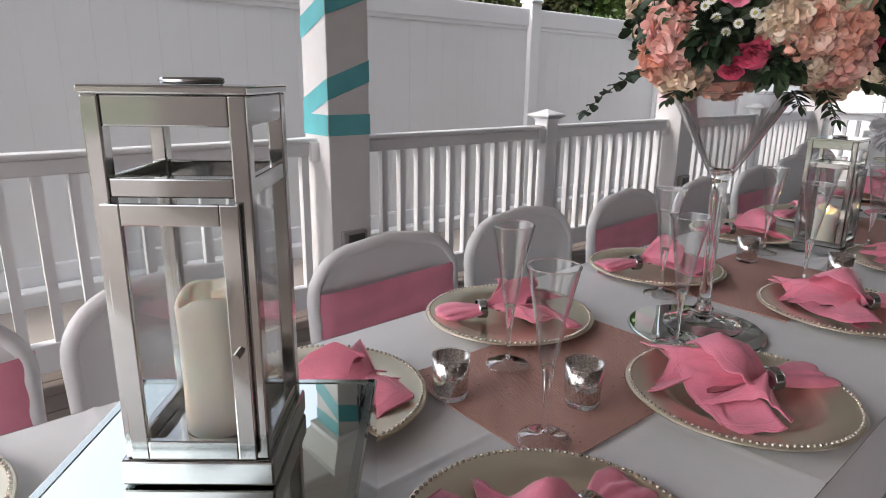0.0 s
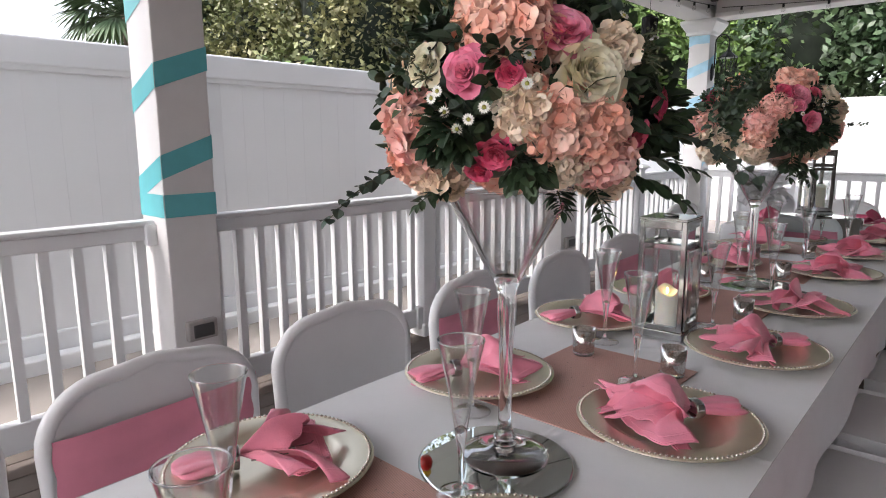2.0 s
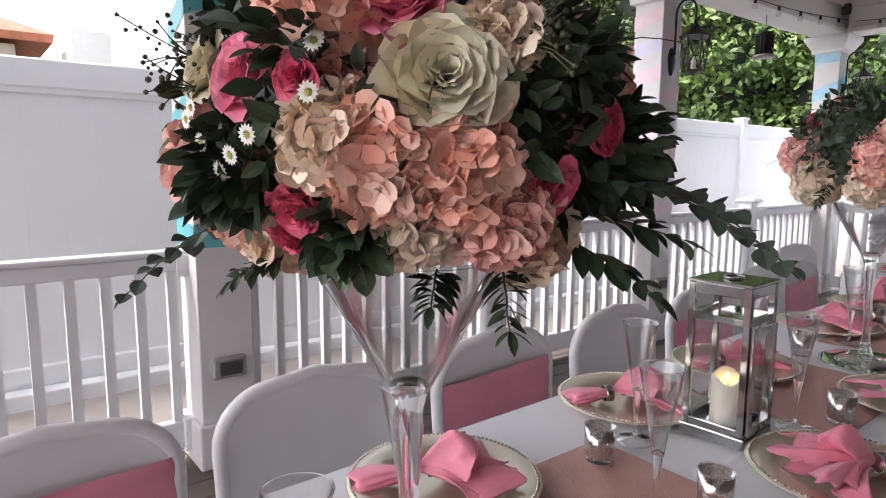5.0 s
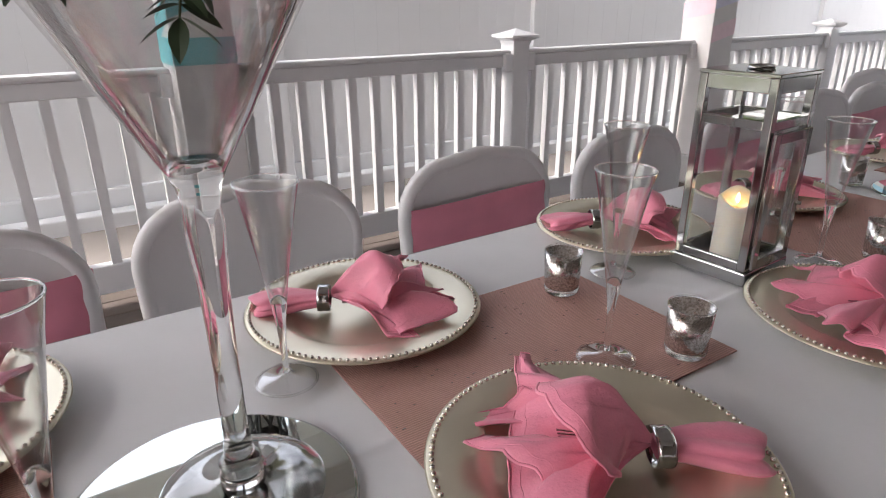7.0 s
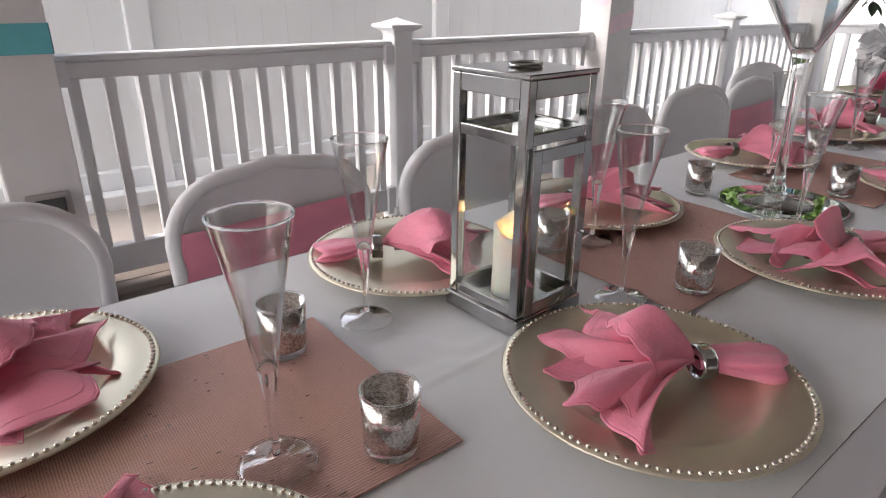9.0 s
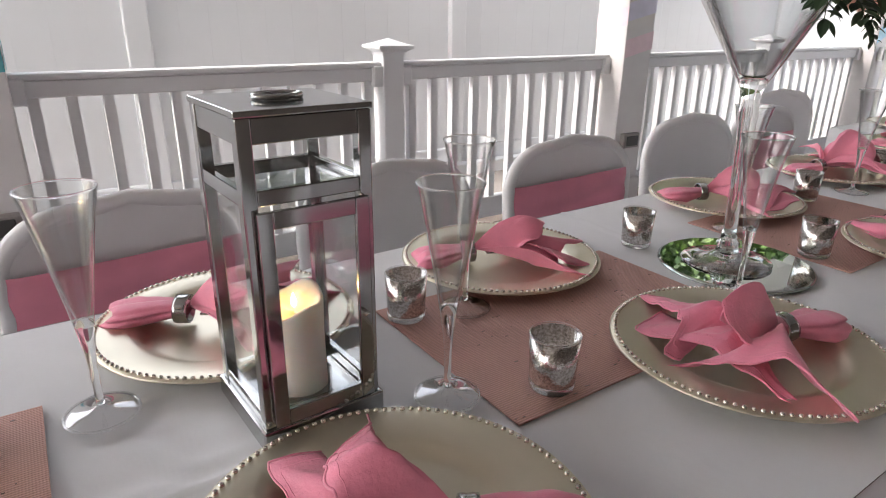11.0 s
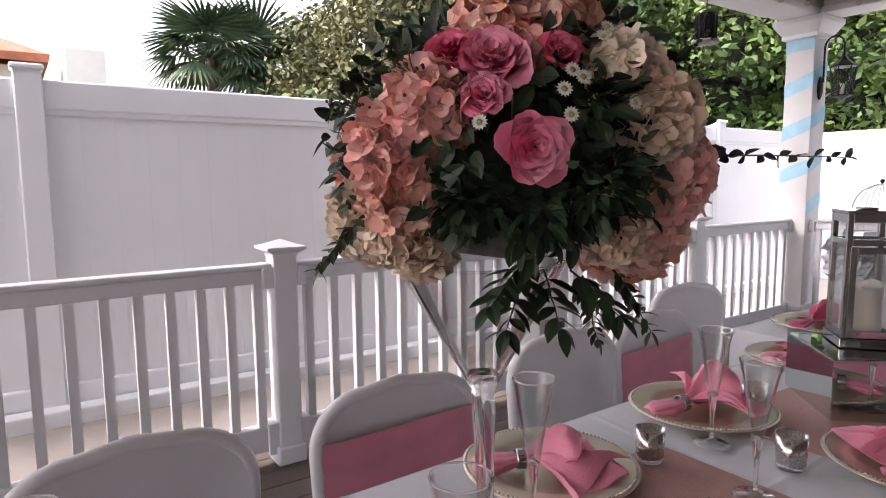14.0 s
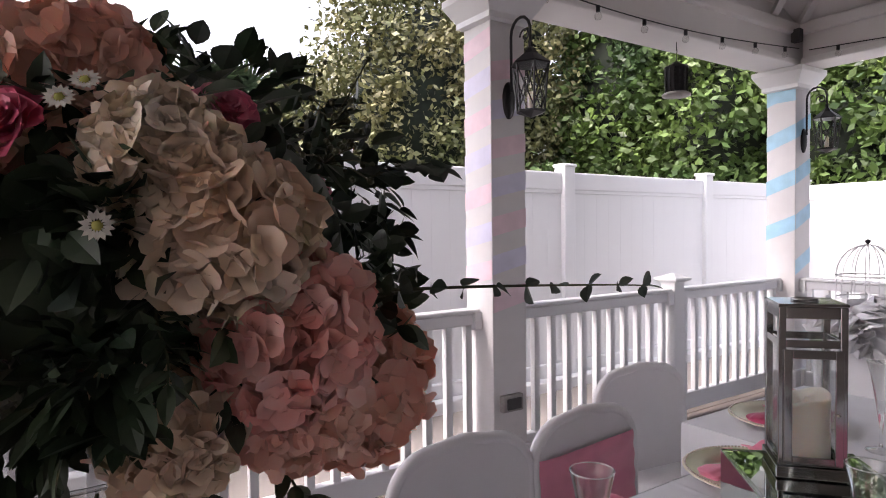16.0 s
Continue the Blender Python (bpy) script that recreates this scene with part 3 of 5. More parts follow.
def napkin(seed, tail, spread=1.0, peak=0.05, material=NAPKIN, ring=True):
    """A cloth napkin drawn through a ring: a folded tail on one side and a ruffled fan on the other. tail: length of the tail."""
    rnd = random.Random(seed)
    label = "pink cloth napkin fanned through a silver ring" if material is NAPKIN else "deep pink cloth napkin on a charger"
    nk = thing("napkin", label, "napkin", "napkins on the plates")
    bm = bmesh.new()

    def lobe(u, v):
        # flattened roll of folded cloth with a blunt end: u along, v around
        a = 2 * math.pi * v
        w = (0.014 + 0.02 * min(1, u * 1.5)) * (1 - max(0, u - 0.86) ** 2 * 12)
        ca, sa = math.cos(a), math.sin(a)
        k = 1 / (abs(ca) ** 3 + abs(sa) ** 3) ** 0.3333
        for c0, dep in ((0.9 + 0.3 * math.sin(seed), 0.42), (1.95 + 0.25 * math.cos(seed), 0.3), (2.75, 0.22)):
            k -= dep * min(1, 0.3 + u) * math.exp(-((a - c0 - 0.2 * math.sin(2.5 * u + seed)) / 0.16) ** 2)
        k += 0.16 * noise.noise(Vector((u * 4.5, ca * 1.6 + seed, sa * 1.6))) * u
        h = 0.5 - 0.12 * u
        return (-u * tail * (1 + 0.09 * math.sin(a * 2 + seed)), w * k * ca + 0.005 * math.sin(u * 4 + seed), 0.031 - 0.008 * u + w * k * h * sa)
    g = grid(bm, 26, 44, lobe)
    bmesh.ops.remove_doubles(bm, verts=bm.verts, dist=0.0003)
    bm.faces.new([v for v in g[-1][:-1] if v.is_valid])
    bmesh.ops.recalc_face_normals(bm, faces=bm.faces)
    part("tail", bm, material, nk, smooth=True)
    sd = rnd.choice((-1, 1))
    lays = [
        (rnd.uniform(-0.15, 0.15), 1.0 * spread, rnd.uniform(0.12, 0.14), 0.5 * peak, rnd.uniform(0, 2), rnd.choice((1.0, 1.5)), rnd.uniform(-1, 1), 0.0),
        (sd * rnd.uniform(0.5, 0.75) * spread, 0.55 * spread, rnd.uniform(0.12, 0.145), 0.75 * peak, rnd.uniform(0, 2), 1.0, rnd.uniform(-1, 1), 0.0),
        (-sd * rnd.uniform(0.45, 0.7) * spread, 0.6 * spread, rnd.uniform(0.1, 0.125), 0.65 * peak, rnd.uniform(0, 2), 0.7, rnd.uniform(-1, 1), 0.0),
        (rnd.uniform(-0.2, 0.2), 0.6 * spread, rnd.uniform(0.1, 0.12), 1.15 * peak, 0.0, 0.0, rnd.uniform(-1, 1), 1.0),
    ]
    for az, span, ln, hgt, ph, nf, curl, hood in lays:
        bm = bmesh.new()

        def tri(x):
            x = abs((x % 2) - 1)
            return x * x * (3 - 2 * x) * 0.5 + x * 0.5

        def fan(u, v, az=az, span=span, ln=ln, hgt=hgt, ph=ph, nf=nf, curl=curl, hood=hood):
            q = 2 * v - 1
            a = az + q * span * (0.25 + 0.75 * u)
            edge = 1 / max(abs(math.cos(q * 0.95 + 0.25 * curl)), abs(math.sin(q * 0.95 + 0.25 * curl)))
            r = 0.004 + ln * u * edge
            fold = tri(q * nf + ph)
            c = Vector((q * 2.2 + 9 * az, u * 2.4, ph * 5))
            crumple = noise.noise(c) * 0.5 + 0.2 - 0.5 * abs(noise.noise(c * 1.2 + Vector((3, 1, 7)))) + noise.noise(c * 2.4) * 0.14 + noise.noise(c * 5.0) * 0.04
            z = 0.034 + hgt * (fold - 0.12) * math.sin(min(u * 2.1, 2.4)) + 0.02 * crumple * u - 0.02 * u * u
            if hood:
                # a rounded hood: arched up from the ring, its sides tucked down
                z = 0.036 + hgt * math.sin(min(u, 1.0) * 2.25 + 0.1) * (1 - 0.95 * abs(q) ** 1.7) + 0.02 * crumple * u
                r = 0.004 + ln * u * (1 - 0.22 * abs(q + 0.3 * curl) ** 2)
                fold = 0.5
            side = curl * 0.03 * u * u * math.sin(q * 2.5) + 0.02 * (fold - 0.5) * u
            r -= 0.015 * max(0, crumple) * u
            return (r * math.cos(a) - side * math.sin(a), r * math.sin(a) + side * math.cos(a), max(z, 0.0185 + 0.004 * fold))
        grid(bm, 26, 44, fan)
        soften(part("fold", bm, material, nk, smooth=True), 0.0013, 0, 0.0)
        bm = bmesh.new()
        tube(bm, [Vector(fan(0.99, j / 44)) + Vector((0, 0, 0.0006)) for j in range(45)], 0.0012, 5)
        part("hem", bm, material, nk, smooth=True)
        bm = bmesh.new()
        tube(bm, [Vector(fan(0.9, j / 44)) + Vector((0, 0, 0.0007)) for j in range(45)], 0.0006, 4)
        part("stitch_line", bm, material, nk, smooth=True)
    if ring:
        bm = bmesh.new()
        prof = [(0.0195, -0.0085), (0.0215, -0.0085), (0.0222, -0.004), (0.0212, 0.0), (0.0222, 0.004), (0.0215, 0.0085), (0.0195, 0.0085), (0.0195, -0.0085)]
        lathe(bm, prof, 28, Matrix.Translation((-0.006, 0, 0.031)) @ Matrix.Diagonal((1, 1, 0.85, 1)) @ Matrix.Rotation(math.pi / 2, 4, "Y"))
        part("napkin_ring", bm, STEEL, nk, "polished silver napkin ring", smooth=True)
    bm = bmesh.new()
    blade = [(0.03, -0.007), (0.1, -0.008), (0.115, -0.004), (0.12, 0.003), (0.112, 0.007), (0.03, 0.006)]
    lo = [bm.verts.new((x, y + 0.012, 0.031)) for x, y in blade]
    hi = [bm.verts.new((x, y + 0.012, 0.033)) for x, y in blade]
    bm.faces.new(hi)
    bm.faces.new(lo[::-1])
    for i in range(6):
        j = (i + 1) % 6
        bm.faces.new((lo[i], lo[j], hi[j], hi[i]))
    part("knife_blade", bm, CUTLERY, nk, "dark steel knife blade")
    bm = bmesh.new()
    for k in range(4):
        tube(bm, [(0.04, -0.018 + 0.004 * k, 0.031), (0.088, -0.02 + 0.0052 * k, 0.036)], 0.0011, 5)
    box(bm, 0.02, 0.042, -0.02, -0.004, 0.03, 0.033, 0.001)
    part("fork_tines", bm, CUTLERY, nk, "dark steel fork tines")
    return nk


SETTINGS = [
    # x, y, tail direction in degrees, seed, tail length, spread, peak
    (1.037, 0.728, 150, 11, 0.1, 0.9, 0.045), (1.566, 0.724, 152, 12, 0.115, 0.8, 0.05), (2.133, 0.755, 150, 13, 0.11, 0.8, 0.05),
    (2.58, 0.742, 160, 14, 0.1, 0.75, 0.045), (3.24, 0.762, 150, 15, 0.1, 0.85, 0.05), (3.742, 0.772, 165, 16, 0.1, 0.95, 0.075),
    (1.074, 0.286, -25, 21, 0.12, 0.9, 0.06), (1.606, 0.312, -32, 22, 0.115, 0.95, 0.06), (2.138, 0.312, -30, 23, 0.11, 0.8, 0.055),
    (2.652, 0.343, -12, 24, 0.11, 1.0, 0.06), (3.287, 0.352, -20, 25, 0.11, 1.0, 0.06), (3.81, 0.36, -20, 26, 0.1, 0.9, 0.06),
    (0.575, 0.678, 150, 17, 0.1, 0.8, 0.05), (0.605, 0.253, 0, 27, 0.1, 1.1, 0.055), (4.34, 0.82, 160, 18, 0.1, 0.85, 0.05),
    (4.36, 0.33, -20, 28, 0.1, 0.9, 0.055), (0.05, 0.72, 150, 19, 0.1, 0.8, 0.05),
    (4.836, 1.0, 170, 31, 0.1, 0.8, 0.055), (5.08, 0.45, -30, 32, 0.1, 0.9, 0.055), (4.91, -0.1, -30, 33, 0.1, 0.9, 0.055),
]
plate0 = charger_plate()
for i, (x, y, ang, seed, tl, sp, pk) in enumerate(SETTINGS):
    z = TABLE_Z + 0.0045
    m = Matrix.Translation((x, y, z)) @ Matrix.Rotation(i * 0.31, 4, "Z")
    if i == 0:
        plate0.matrix_basis = m
    else:
        copy_thing(plate0, m)
    dark = x > 4.6
    nk = napkin(seed, tl * 0.9, sp, pk, DARKNAP if dark else NAPKIN, not dark)
    a = radians(ang)
    nk.matrix_basis = Matrix.Translation((x + 0.05 * math.cos(a), y + 0.05 * math.sin(a), z - 0.004)) @ Matrix.Rotation(a + math.pi, 4, "Z")


def place_mat(x0, x1, y0, y1, rot=0.0):
    cx, cy = (x0 + x1) / 2, (y0 + y1) / 2
    bm = bmesh.new()
    box(bm, x0 - cx, x1 - cx, y0 - cy, y1 - cy, -0.0008, 0.0012)
    o = part("place_mat", bm, MAT_WEAVE)
    o.matrix_basis = Matrix.Translation((cx, cy, TABLE_Z + 0.0032)) @ Matrix.Rotation(rot, 4, "Z")
    tagged(o, "rose-brown woven placemat with glitter on the tablecloth", "placemat", "placemats under the plates")
    rnd = random.Random(int(x0 * 100))
    bm = bmesh.new()
    for _ in range(110):
        u, v = rnd.uniform(x0 - cx, x1 - cx), rnd.uniform(y0 - cy, y1 - cy)
        s = rnd.uniform(0.0006, 0.001)
        bmesh.ops.create_cube(bm, size=s, matrix=Matrix.Translation((u, v, 0.0014)) @ Matrix.Rotation(rnd.uniform(-0.15, 0.15), 4, "Z") @ Matrix.Diagonal((rnd.uniform(2, 8), 1, 1, 1)))
    tagged(part("glitter", bm, STEEL, o), kind="stuff")


for x0, x1, y0, y1, r in ((0.722, 1.17, 0.345, 0.66, -0.02), (1.47, 1.916, 0.37, 0.68, 0.0), (2.32, 2.772, 0.385, 0.695, 0.01), (3.05, 3.505, 0.405, 0.718, 0.01), (3.72, 4.17, 0.42, 0.736, 0.0), (-0.1, 0.2, 0.33, 0.6, 0.0)):
    place_mat(x0, x1, y0, y1, r)


def flute():
    f = thing("champagne_flute", "clear trumpet-shaped champagne flute, empty", "glass", "champagne flutes")
    bm = bmesh.new()
    lathe(bm, [(0.036, 0.0012), (0.0352, 0.0026), (0.03, 0.0042), (0.013, 0.0065), (0.0062, 0.011), (0.0042, 0.018)], 32)
    o = part("foot", bm, VASEGLASS, f, smooth=True)
    o.visible_shadow = False
    bm = bmesh.new()
    tube(bm, [(0.0352 * math.cos(a * math.pi / 20), 0.0352 * math.sin(a * math.pi / 20), 0.0022) for a in range(40)], 0.0015, 6, True)
    o = part("foot_edge", bm, CRYSTAL, f, smooth=True)
    o.visible_shadow = False
    bm = bmesh.new()
    lathe(bm, [(0, 0.012), (0.004, 0.0125), (0.004, 0.025), (0.004, 0.055), (0.0055, 0.075), (0.009, 0.102), (0.0092, 0.106), (0.004, 0.11), (0, 0.111)], 28)
    bmesh.ops.recalc_face_normals(bm, faces=bm.faces)
    o = part("stem", bm, CRYSTAL, f, smooth=True)
    o.visible_shadow = False
    bm = bmesh.new()
    lathe(bm, [(0.0094, 0.104), (0.0125, 0.125), (0.02, 0.17), (0.0285, 0.215), (0.034, 0.24)], 32)
    o = part("bowl", bm, GLASS, f, smooth=True)
    o.visible_shadow = False
    bm = bmesh.new()
    lathe(bm, [(0.006, 0.112), (0.0105, 0.126), (0.0185, 0.17), (0.0272, 0.215), (0.0328, 0.24)], 32)
    o = part("inner_wall", bm, GLASS, f, smooth=True)
    o.visible_shadow = False
    bm = bmesh.new()
    tube(bm, [(0.0334 * math.cos(a * math.pi / 16), 0.0334 * math.sin(a * math.pi / 16), 0.2405) for a in range(32)], 0.0012, 5, True)
    o = part("rim", bm, CRYSTAL, f, smooth=True)
    o.visible_shadow = False
    return f


FLUTES = [(0.884, 0.584), (0.758, 0.398), (1.412, 0.618), (1.76, 0.447), (1.968, 0.628), (2.287, 0.464), (2.43, 0.632), (2.805, 0.45), (3.085, 0.64), (3.592, 0.653), (3.453, 0.485), (1.176, 0.446), (3.95, 0.42), (0.13, 0.27), (4.24, 0.45), (4.77, 0.716), (5.03, 0.2), (4.83, 0.1), (5.11, 0.75)]
fl = flute()
for i, (x, y) in enumerate(FLUTES):
    m = Matrix.Translation((x, y, TABLE_Z + 0.0055)) @ Matrix.Rotation(i, 4, "Z")
    if i == 0:
        fl.matrix_basis = m
    else:
        copy_thing(fl, m)


def votive():
    v = thing("votive_holder", "silver mercury-glass votive candle holder", "candle holder", "votive holders")
    bm = bmesh.new()
    lathe(bm, [(0, 0.009), (0.0245, 0.009), (0.026, 0.011), (0.0285, 0.064), (0.0272, 0.064), (0.0248, 0.013), (0, 0.012)], 32)
    part("cup", bm, MERCURY, v, smooth=True)
    bm = bmesh.new()
    lathe(bm, [(0, 0.0), (0.0245, 0.0), (0.026, 0.002), (0.0262, 0.0088), (0, 0.0088)], 32)
    o = part("glass_base", bm, GLASS, v, "clear thick glass base", smooth=True)
    o.visible_shadow = False
    bm = bmesh.new()
    lathe(bm, [(0.0272, 0.0642), (0.0288, 0.0642), (0.0288, 0.0665), (0.0272, 0.0665), (0.0272, 0.0642)], 32)
    o = part("lip", bm, GLASS, v, smooth=True)
    o.visible_shadow = False
    return v


VOT = [(0.742, 0.567), (0.878, 0.427), (1.85, 0.623), (1.855, 0.403), (2.345, 0.652), (2.398, 0.418), (2.847, 0.68), (3.077, 0.478), (3.428, 0.68), (3.615, 0.505), (3.84, 0.7), (4.78, 0.5)]
vt = votive()
for i, (x, y) in enumerate(VOT):
    m = Matrix.Translation((x, y, TABLE_Z + 0.0055)) @ Matrix.Rotation(i * 1.3, 4, "Z")
    if i == 0:
        vt.matrix_basis = m
    else:
        copy_thing(vt, m)


def lantern(w, h, candle_r, candle_h, lit, label):
    """A steel-framed glass lantern, base at the origin."""
    L = thing("lantern", label, "lantern", "candle lanterns")
    a = w / 2
    b = 0.0065
    bm = bmesh.new()
    box(bm, -a - 0.004, a + 0.004, -a - 0.004, a + 0.004, 0.0, 0.022, 0.002)
    part("base", bm, STEEL, L)
    for sx in (-1, 1):
        for sy in (-1, 1):
            bm = bmesh.new()
            box(bm, sx * a - (2 * b if sx > 0 else 0), sx * a + (0 if sx > 0 else 2 * b), sy * a - (2 * b if sy > 0 else 0), sy * a + (0 if sy > 0 else 2 * b), 0.0222, h - 0.0122, 0.0015)
            part("corner_post", bm, STEEL, L)
    zs = h * 0.735
    for z0, z1, nm in ((zs, zs + 0.014, "shelf_rail"), (h - 0.034, h - 0.0125, "top_rail"), (0.0223, 0.036, "bottom_rail")):
        for s in (-1, 1):
            bm = bmesh.new()
            box(bm, -a + 2 * b, a - 2 * b, s * a - 0.004 - s * 0.005, s * a + 0.004 - s * 0.005, z0, z1, 0.0012)
            part(nm, bm, STEEL, L)
            bm = bmesh.new()
            box(bm, s * a - 0.004 - s * 0.005, s * a + 0.004 - s * 0.005, -a + 2 * b, a - 2 * b, z0, z1, 0.0012)
            part(nm, bm, STEEL, L)
    # glass door frame on one side, slightly proud
    bm = bmesh.new()
    y = -a - 0.003
    box(bm, -a + 0.008, -a + 0.022, y - 0.004, y + 0.001, 0.026, zs - 0.003, 0.001)
    box(bm, a - 0.022, a - 0.008, y - 0.004, y + 0.001, 0.026, zs - 0.003, 0.001)
    box(bm, -a + 0.022, a - 0.022, y - 0.004, y + 0.001, 0.026, 0.042, 0.001)
    box(bm, -a + 0.022, a - 0.022, y - 0.004, y + 0.001, zs - 0.019, zs - 0.003, 0.001)
    door = part("door", bm, STEEL, L)
    bm = bmesh.new()
    tube(bm, [(a - 0.016, y - 0.004, zs * 0.5), (a - 0.016, y - 0.012, zs * 0.5)], 0.003, 8)
    part("knob", bm, STEEL, door)
    for k in range(4):
        bm = bmesh.new()
        box(bm, -a + 2 * b, a - 2 * b, -0.001, 0.001, 0.036, zs, 0.0, Matrix.Rotation(k * math.pi / 2, 4, "Z") @ Matrix.Translation((0, -a + 0.007, 0)))
        o = part("pane", bm, PANE, L)
        o.visible_shadow = False
    bm = bmesh.new()
    box(bm, -a + 2 * b, a - 2 * b, -a + 2 * b, a - 2 * b, zs + 0.005, zs + 0.007)
    o = part("shelf_pane", bm, PANE, L)
    o.visible_shadow = False
    bm = bmesh.new()
    box(bm, -a - 0.0015, a + 0.0015, -a - 0.0015, a + 0.0015, h - 0.012, h - 0.006, 0.0015)
    part("top_plate", bm, STEEL, L)
    bm = bmesh.new()
    tube(bm, [(0.022 * math.cos(k * math.pi / 12), 0.016 * math.sin(k * math.pi / 12), h - 0.003) for k in range(24)], 0.0028, 6, True)
    part("ring_handle", bm, STEEL, L, smooth=True)
    bm = bmesh.new()
    rnd = random.Random(int(candle_h * 1000))
    n = 32

    def wax(u, v):
        ang = 2 * math.pi * v
        rim = candle_h + 0.008 * math.sin(ang * 1 + 1.0) + 0.004 * math.sin(3 * ang)
        if u < 0.6:
            r, z = candle_r * (1 - 0.03 * math.sin(u * 5)), 0.0225 + (rim - 0.0225) * (u / 0.6)
        elif u < 0.72:
            r, z = candle_r * (1 - (u - 0.6) * 1.5), rim + 0.002 * math.sin((u - 0.6) * 26)
        else:
            r, z = candle_r * 0.82 * (1 - (u - 0.72) / 0.28), rim - 0.012 * math.sin(min((u - 0.72) * 7, 1.57))
        return (r * math.cos(ang), r * math.sin(ang), z)
    grid(bm, 25, n, wax)
    bmesh.ops.remove_doubles(bm, verts=bm.verts, dist=0.0003)
    part("candle", bm, WAX, L, "ivory pillar candle", smooth=True)
    if lit:
        bm = bmesh.new()
        lathe(bm, [(0, candle_h - 0.008), (0.0022, candle_h - 0.005), (0.003, candle_h - 0.001), (0.0015, candle_h + 0.005), (0, candle_h + 0.009)], 10)
        part("flame", bm, FLAME, L, "small warm candle flame", smooth=True)
    return L


def mirror_box(x, y, rot, s, h):
    B = thing("mirrored_box", "mirrored glass riser box under a lantern", "riser", "mirrored risers", m=Matrix.Translation((x, y, TABLE_Z + 0.0055)) @ Matrix.Rotation(radians(rot), 4, "Z"))
    bm = bmesh.new()
    box(bm, -s + 0.004, s - 0.004, -s + 0.004, s - 0.004, 0, h - 0.004)
    part("core", bm, DARKGAP, B)
    for k in range(4):
        bm = bmesh.new()
        box(bm, -s + 0.001, s - 0.001, -0.002, 0.002, 0, h - 0.004, 0.0, Matrix.Rotation(k * math.pi / 2, 4, "Z") @ Matrix.Translation((0, -s + 0.002, 0)))
        part("side_mirror", bm, MIRROR, B)
    bm = bmesh.new()
    box(bm, -s - 0.001, s + 0.001, -s - 0.001, s + 0.001, h - 0.0035, h + 0.0005, 0.0008)
    part("top_mirror", bm, MIRROR, B)
    for k in range(4):
        bm = bmesh.new()
        box(bm, -s, s, -0.0035, 0.0035, h + 0.0006, h + 0.0016, 0.0, Matrix.Rotation(k * math.pi / 2, 4, "Z") @ Matrix.Translation((0, -s + 0.005, 0)))
        part("bevel_strip", bm, MIRROR_EDGE, B)


mirror_box(0.351, 0.435, 51, 0.128, 0.138)
mirror_box(4.1, 0.575, 47, 0.128, 0.138)
LZ = TABLE_Z + 0.0055
lantern(0.122, 0.325, 0.03, 0.118, True, "polished steel lantern with a burning pillar candle on the tablecloth").matrix_basis = Matrix.Translation((2.15, 0.543, LZ)) @ Matrix.Rotation(radians(3), 4, "Z")
lantern(0.114, 0.318, 0.029, 0.145, False, "polished steel lantern with an unlit candle on a mirrored riser").matrix_basis = Matrix.Translation((0.353, 0.435, LZ + 0.1405)) @ Matrix.Rotation(radians(-40), 4, "Z")
lantern(0.114, 0.33, 0.045, 0.14, False, "steel lantern with a thick ivory candle on a mirrored riser").matrix_basis = Matrix.Translation((4.12, 0.6, LZ + 0.1405)) @ Matrix.Rotation(radians(-50), 4, "Z")


# ---- vases, mirrors and flowers ----
def martini_vase():
    v = thing("martini_vase", "tall clear martini-shaped glass vase on a round mirror", "vase", "centrepiece vases")
    bm = bmesh.new()
    lathe(bm, [(0, 0), (0.072, 0), (0.073, 0.002), (0.071, 0.004), (0.055, 0.0065), (0.03, 0.0105), (0.018, 0.0185)], 48)
    o = part("foot", bm, VASEGLASS, v, smooth=True)
    o.visible_shadow = False
    bm = bmesh.new()
    lathe(bm, [(0, 0.0085), (0.02, 0.0085), (0.019, 0.019), (0.0165, 0.027), (0.019, 0.033), (0.0135, 0.04), (0.011, 0.06), (0.0105, 0.13), (0.012, 0.2), (0.0155, 0.25), (0.014, 0.27), (0.017, 0.285), (0.023, 0.299), (0.017, 0.304), (0, 0.3)], 40)
    bmesh.ops.recalc_face_normals(bm, faces=bm.faces)
    o = part("stem", bm, CRYSTAL, v, smooth=True)
    o.visible_shadow = False
    bm = bmesh.new()
    lathe(bm, [(0.0205, 0.294), (0.026, 0.303), (0.105, 0.442)], 48)
    o = part("bowl", bm, VASEGLASS, v, smooth=True)
    o.visible_shadow = False
    bm = bmesh.new()
    lathe(bm, [(0.014, 0.304), (0.023, 0.309), (0.1015, 0.441)], 48)
    o = part("inner_wall", bm, VASEGLASS, v, smooth=True)
    o.visible_shadow = False
    bm = bmesh.new()
    tube(bm, [(0.1035 * math.cos(k * math.pi / 24), 0.1035 * math.sin(k * math.pi / 24), 0.4425) for k in range(48)], 0.0018, 6, True)
    o = part("rim", bm, VASEGLASS, v, smooth=True)
    o.visible_shadow = False
    return v


def round_mirror(x, y, r):
    o = thing("round_mirror", "round mirror with polished edge lying on the tablecloth", "mirror", "centrepiece mirrors", m=Matrix.Translation((x, y, TABLE_Z + 0.003)))
    bm = bmesh.new()
    lathe(bm, [(0, 0), (r, 0), (r, 0.002), (r - 0.004, 0.0042)], 72)
    part("bevelled_edge", bm, MIRROR_EDGE, o, smooth=True)
    bm = bmesh.new()
    lathe(bm, [(r - 0.004, 0.0042), (0, 0.0043)], 72)
    part("mirror_face", bm, MIRROR, o, smooth=True)


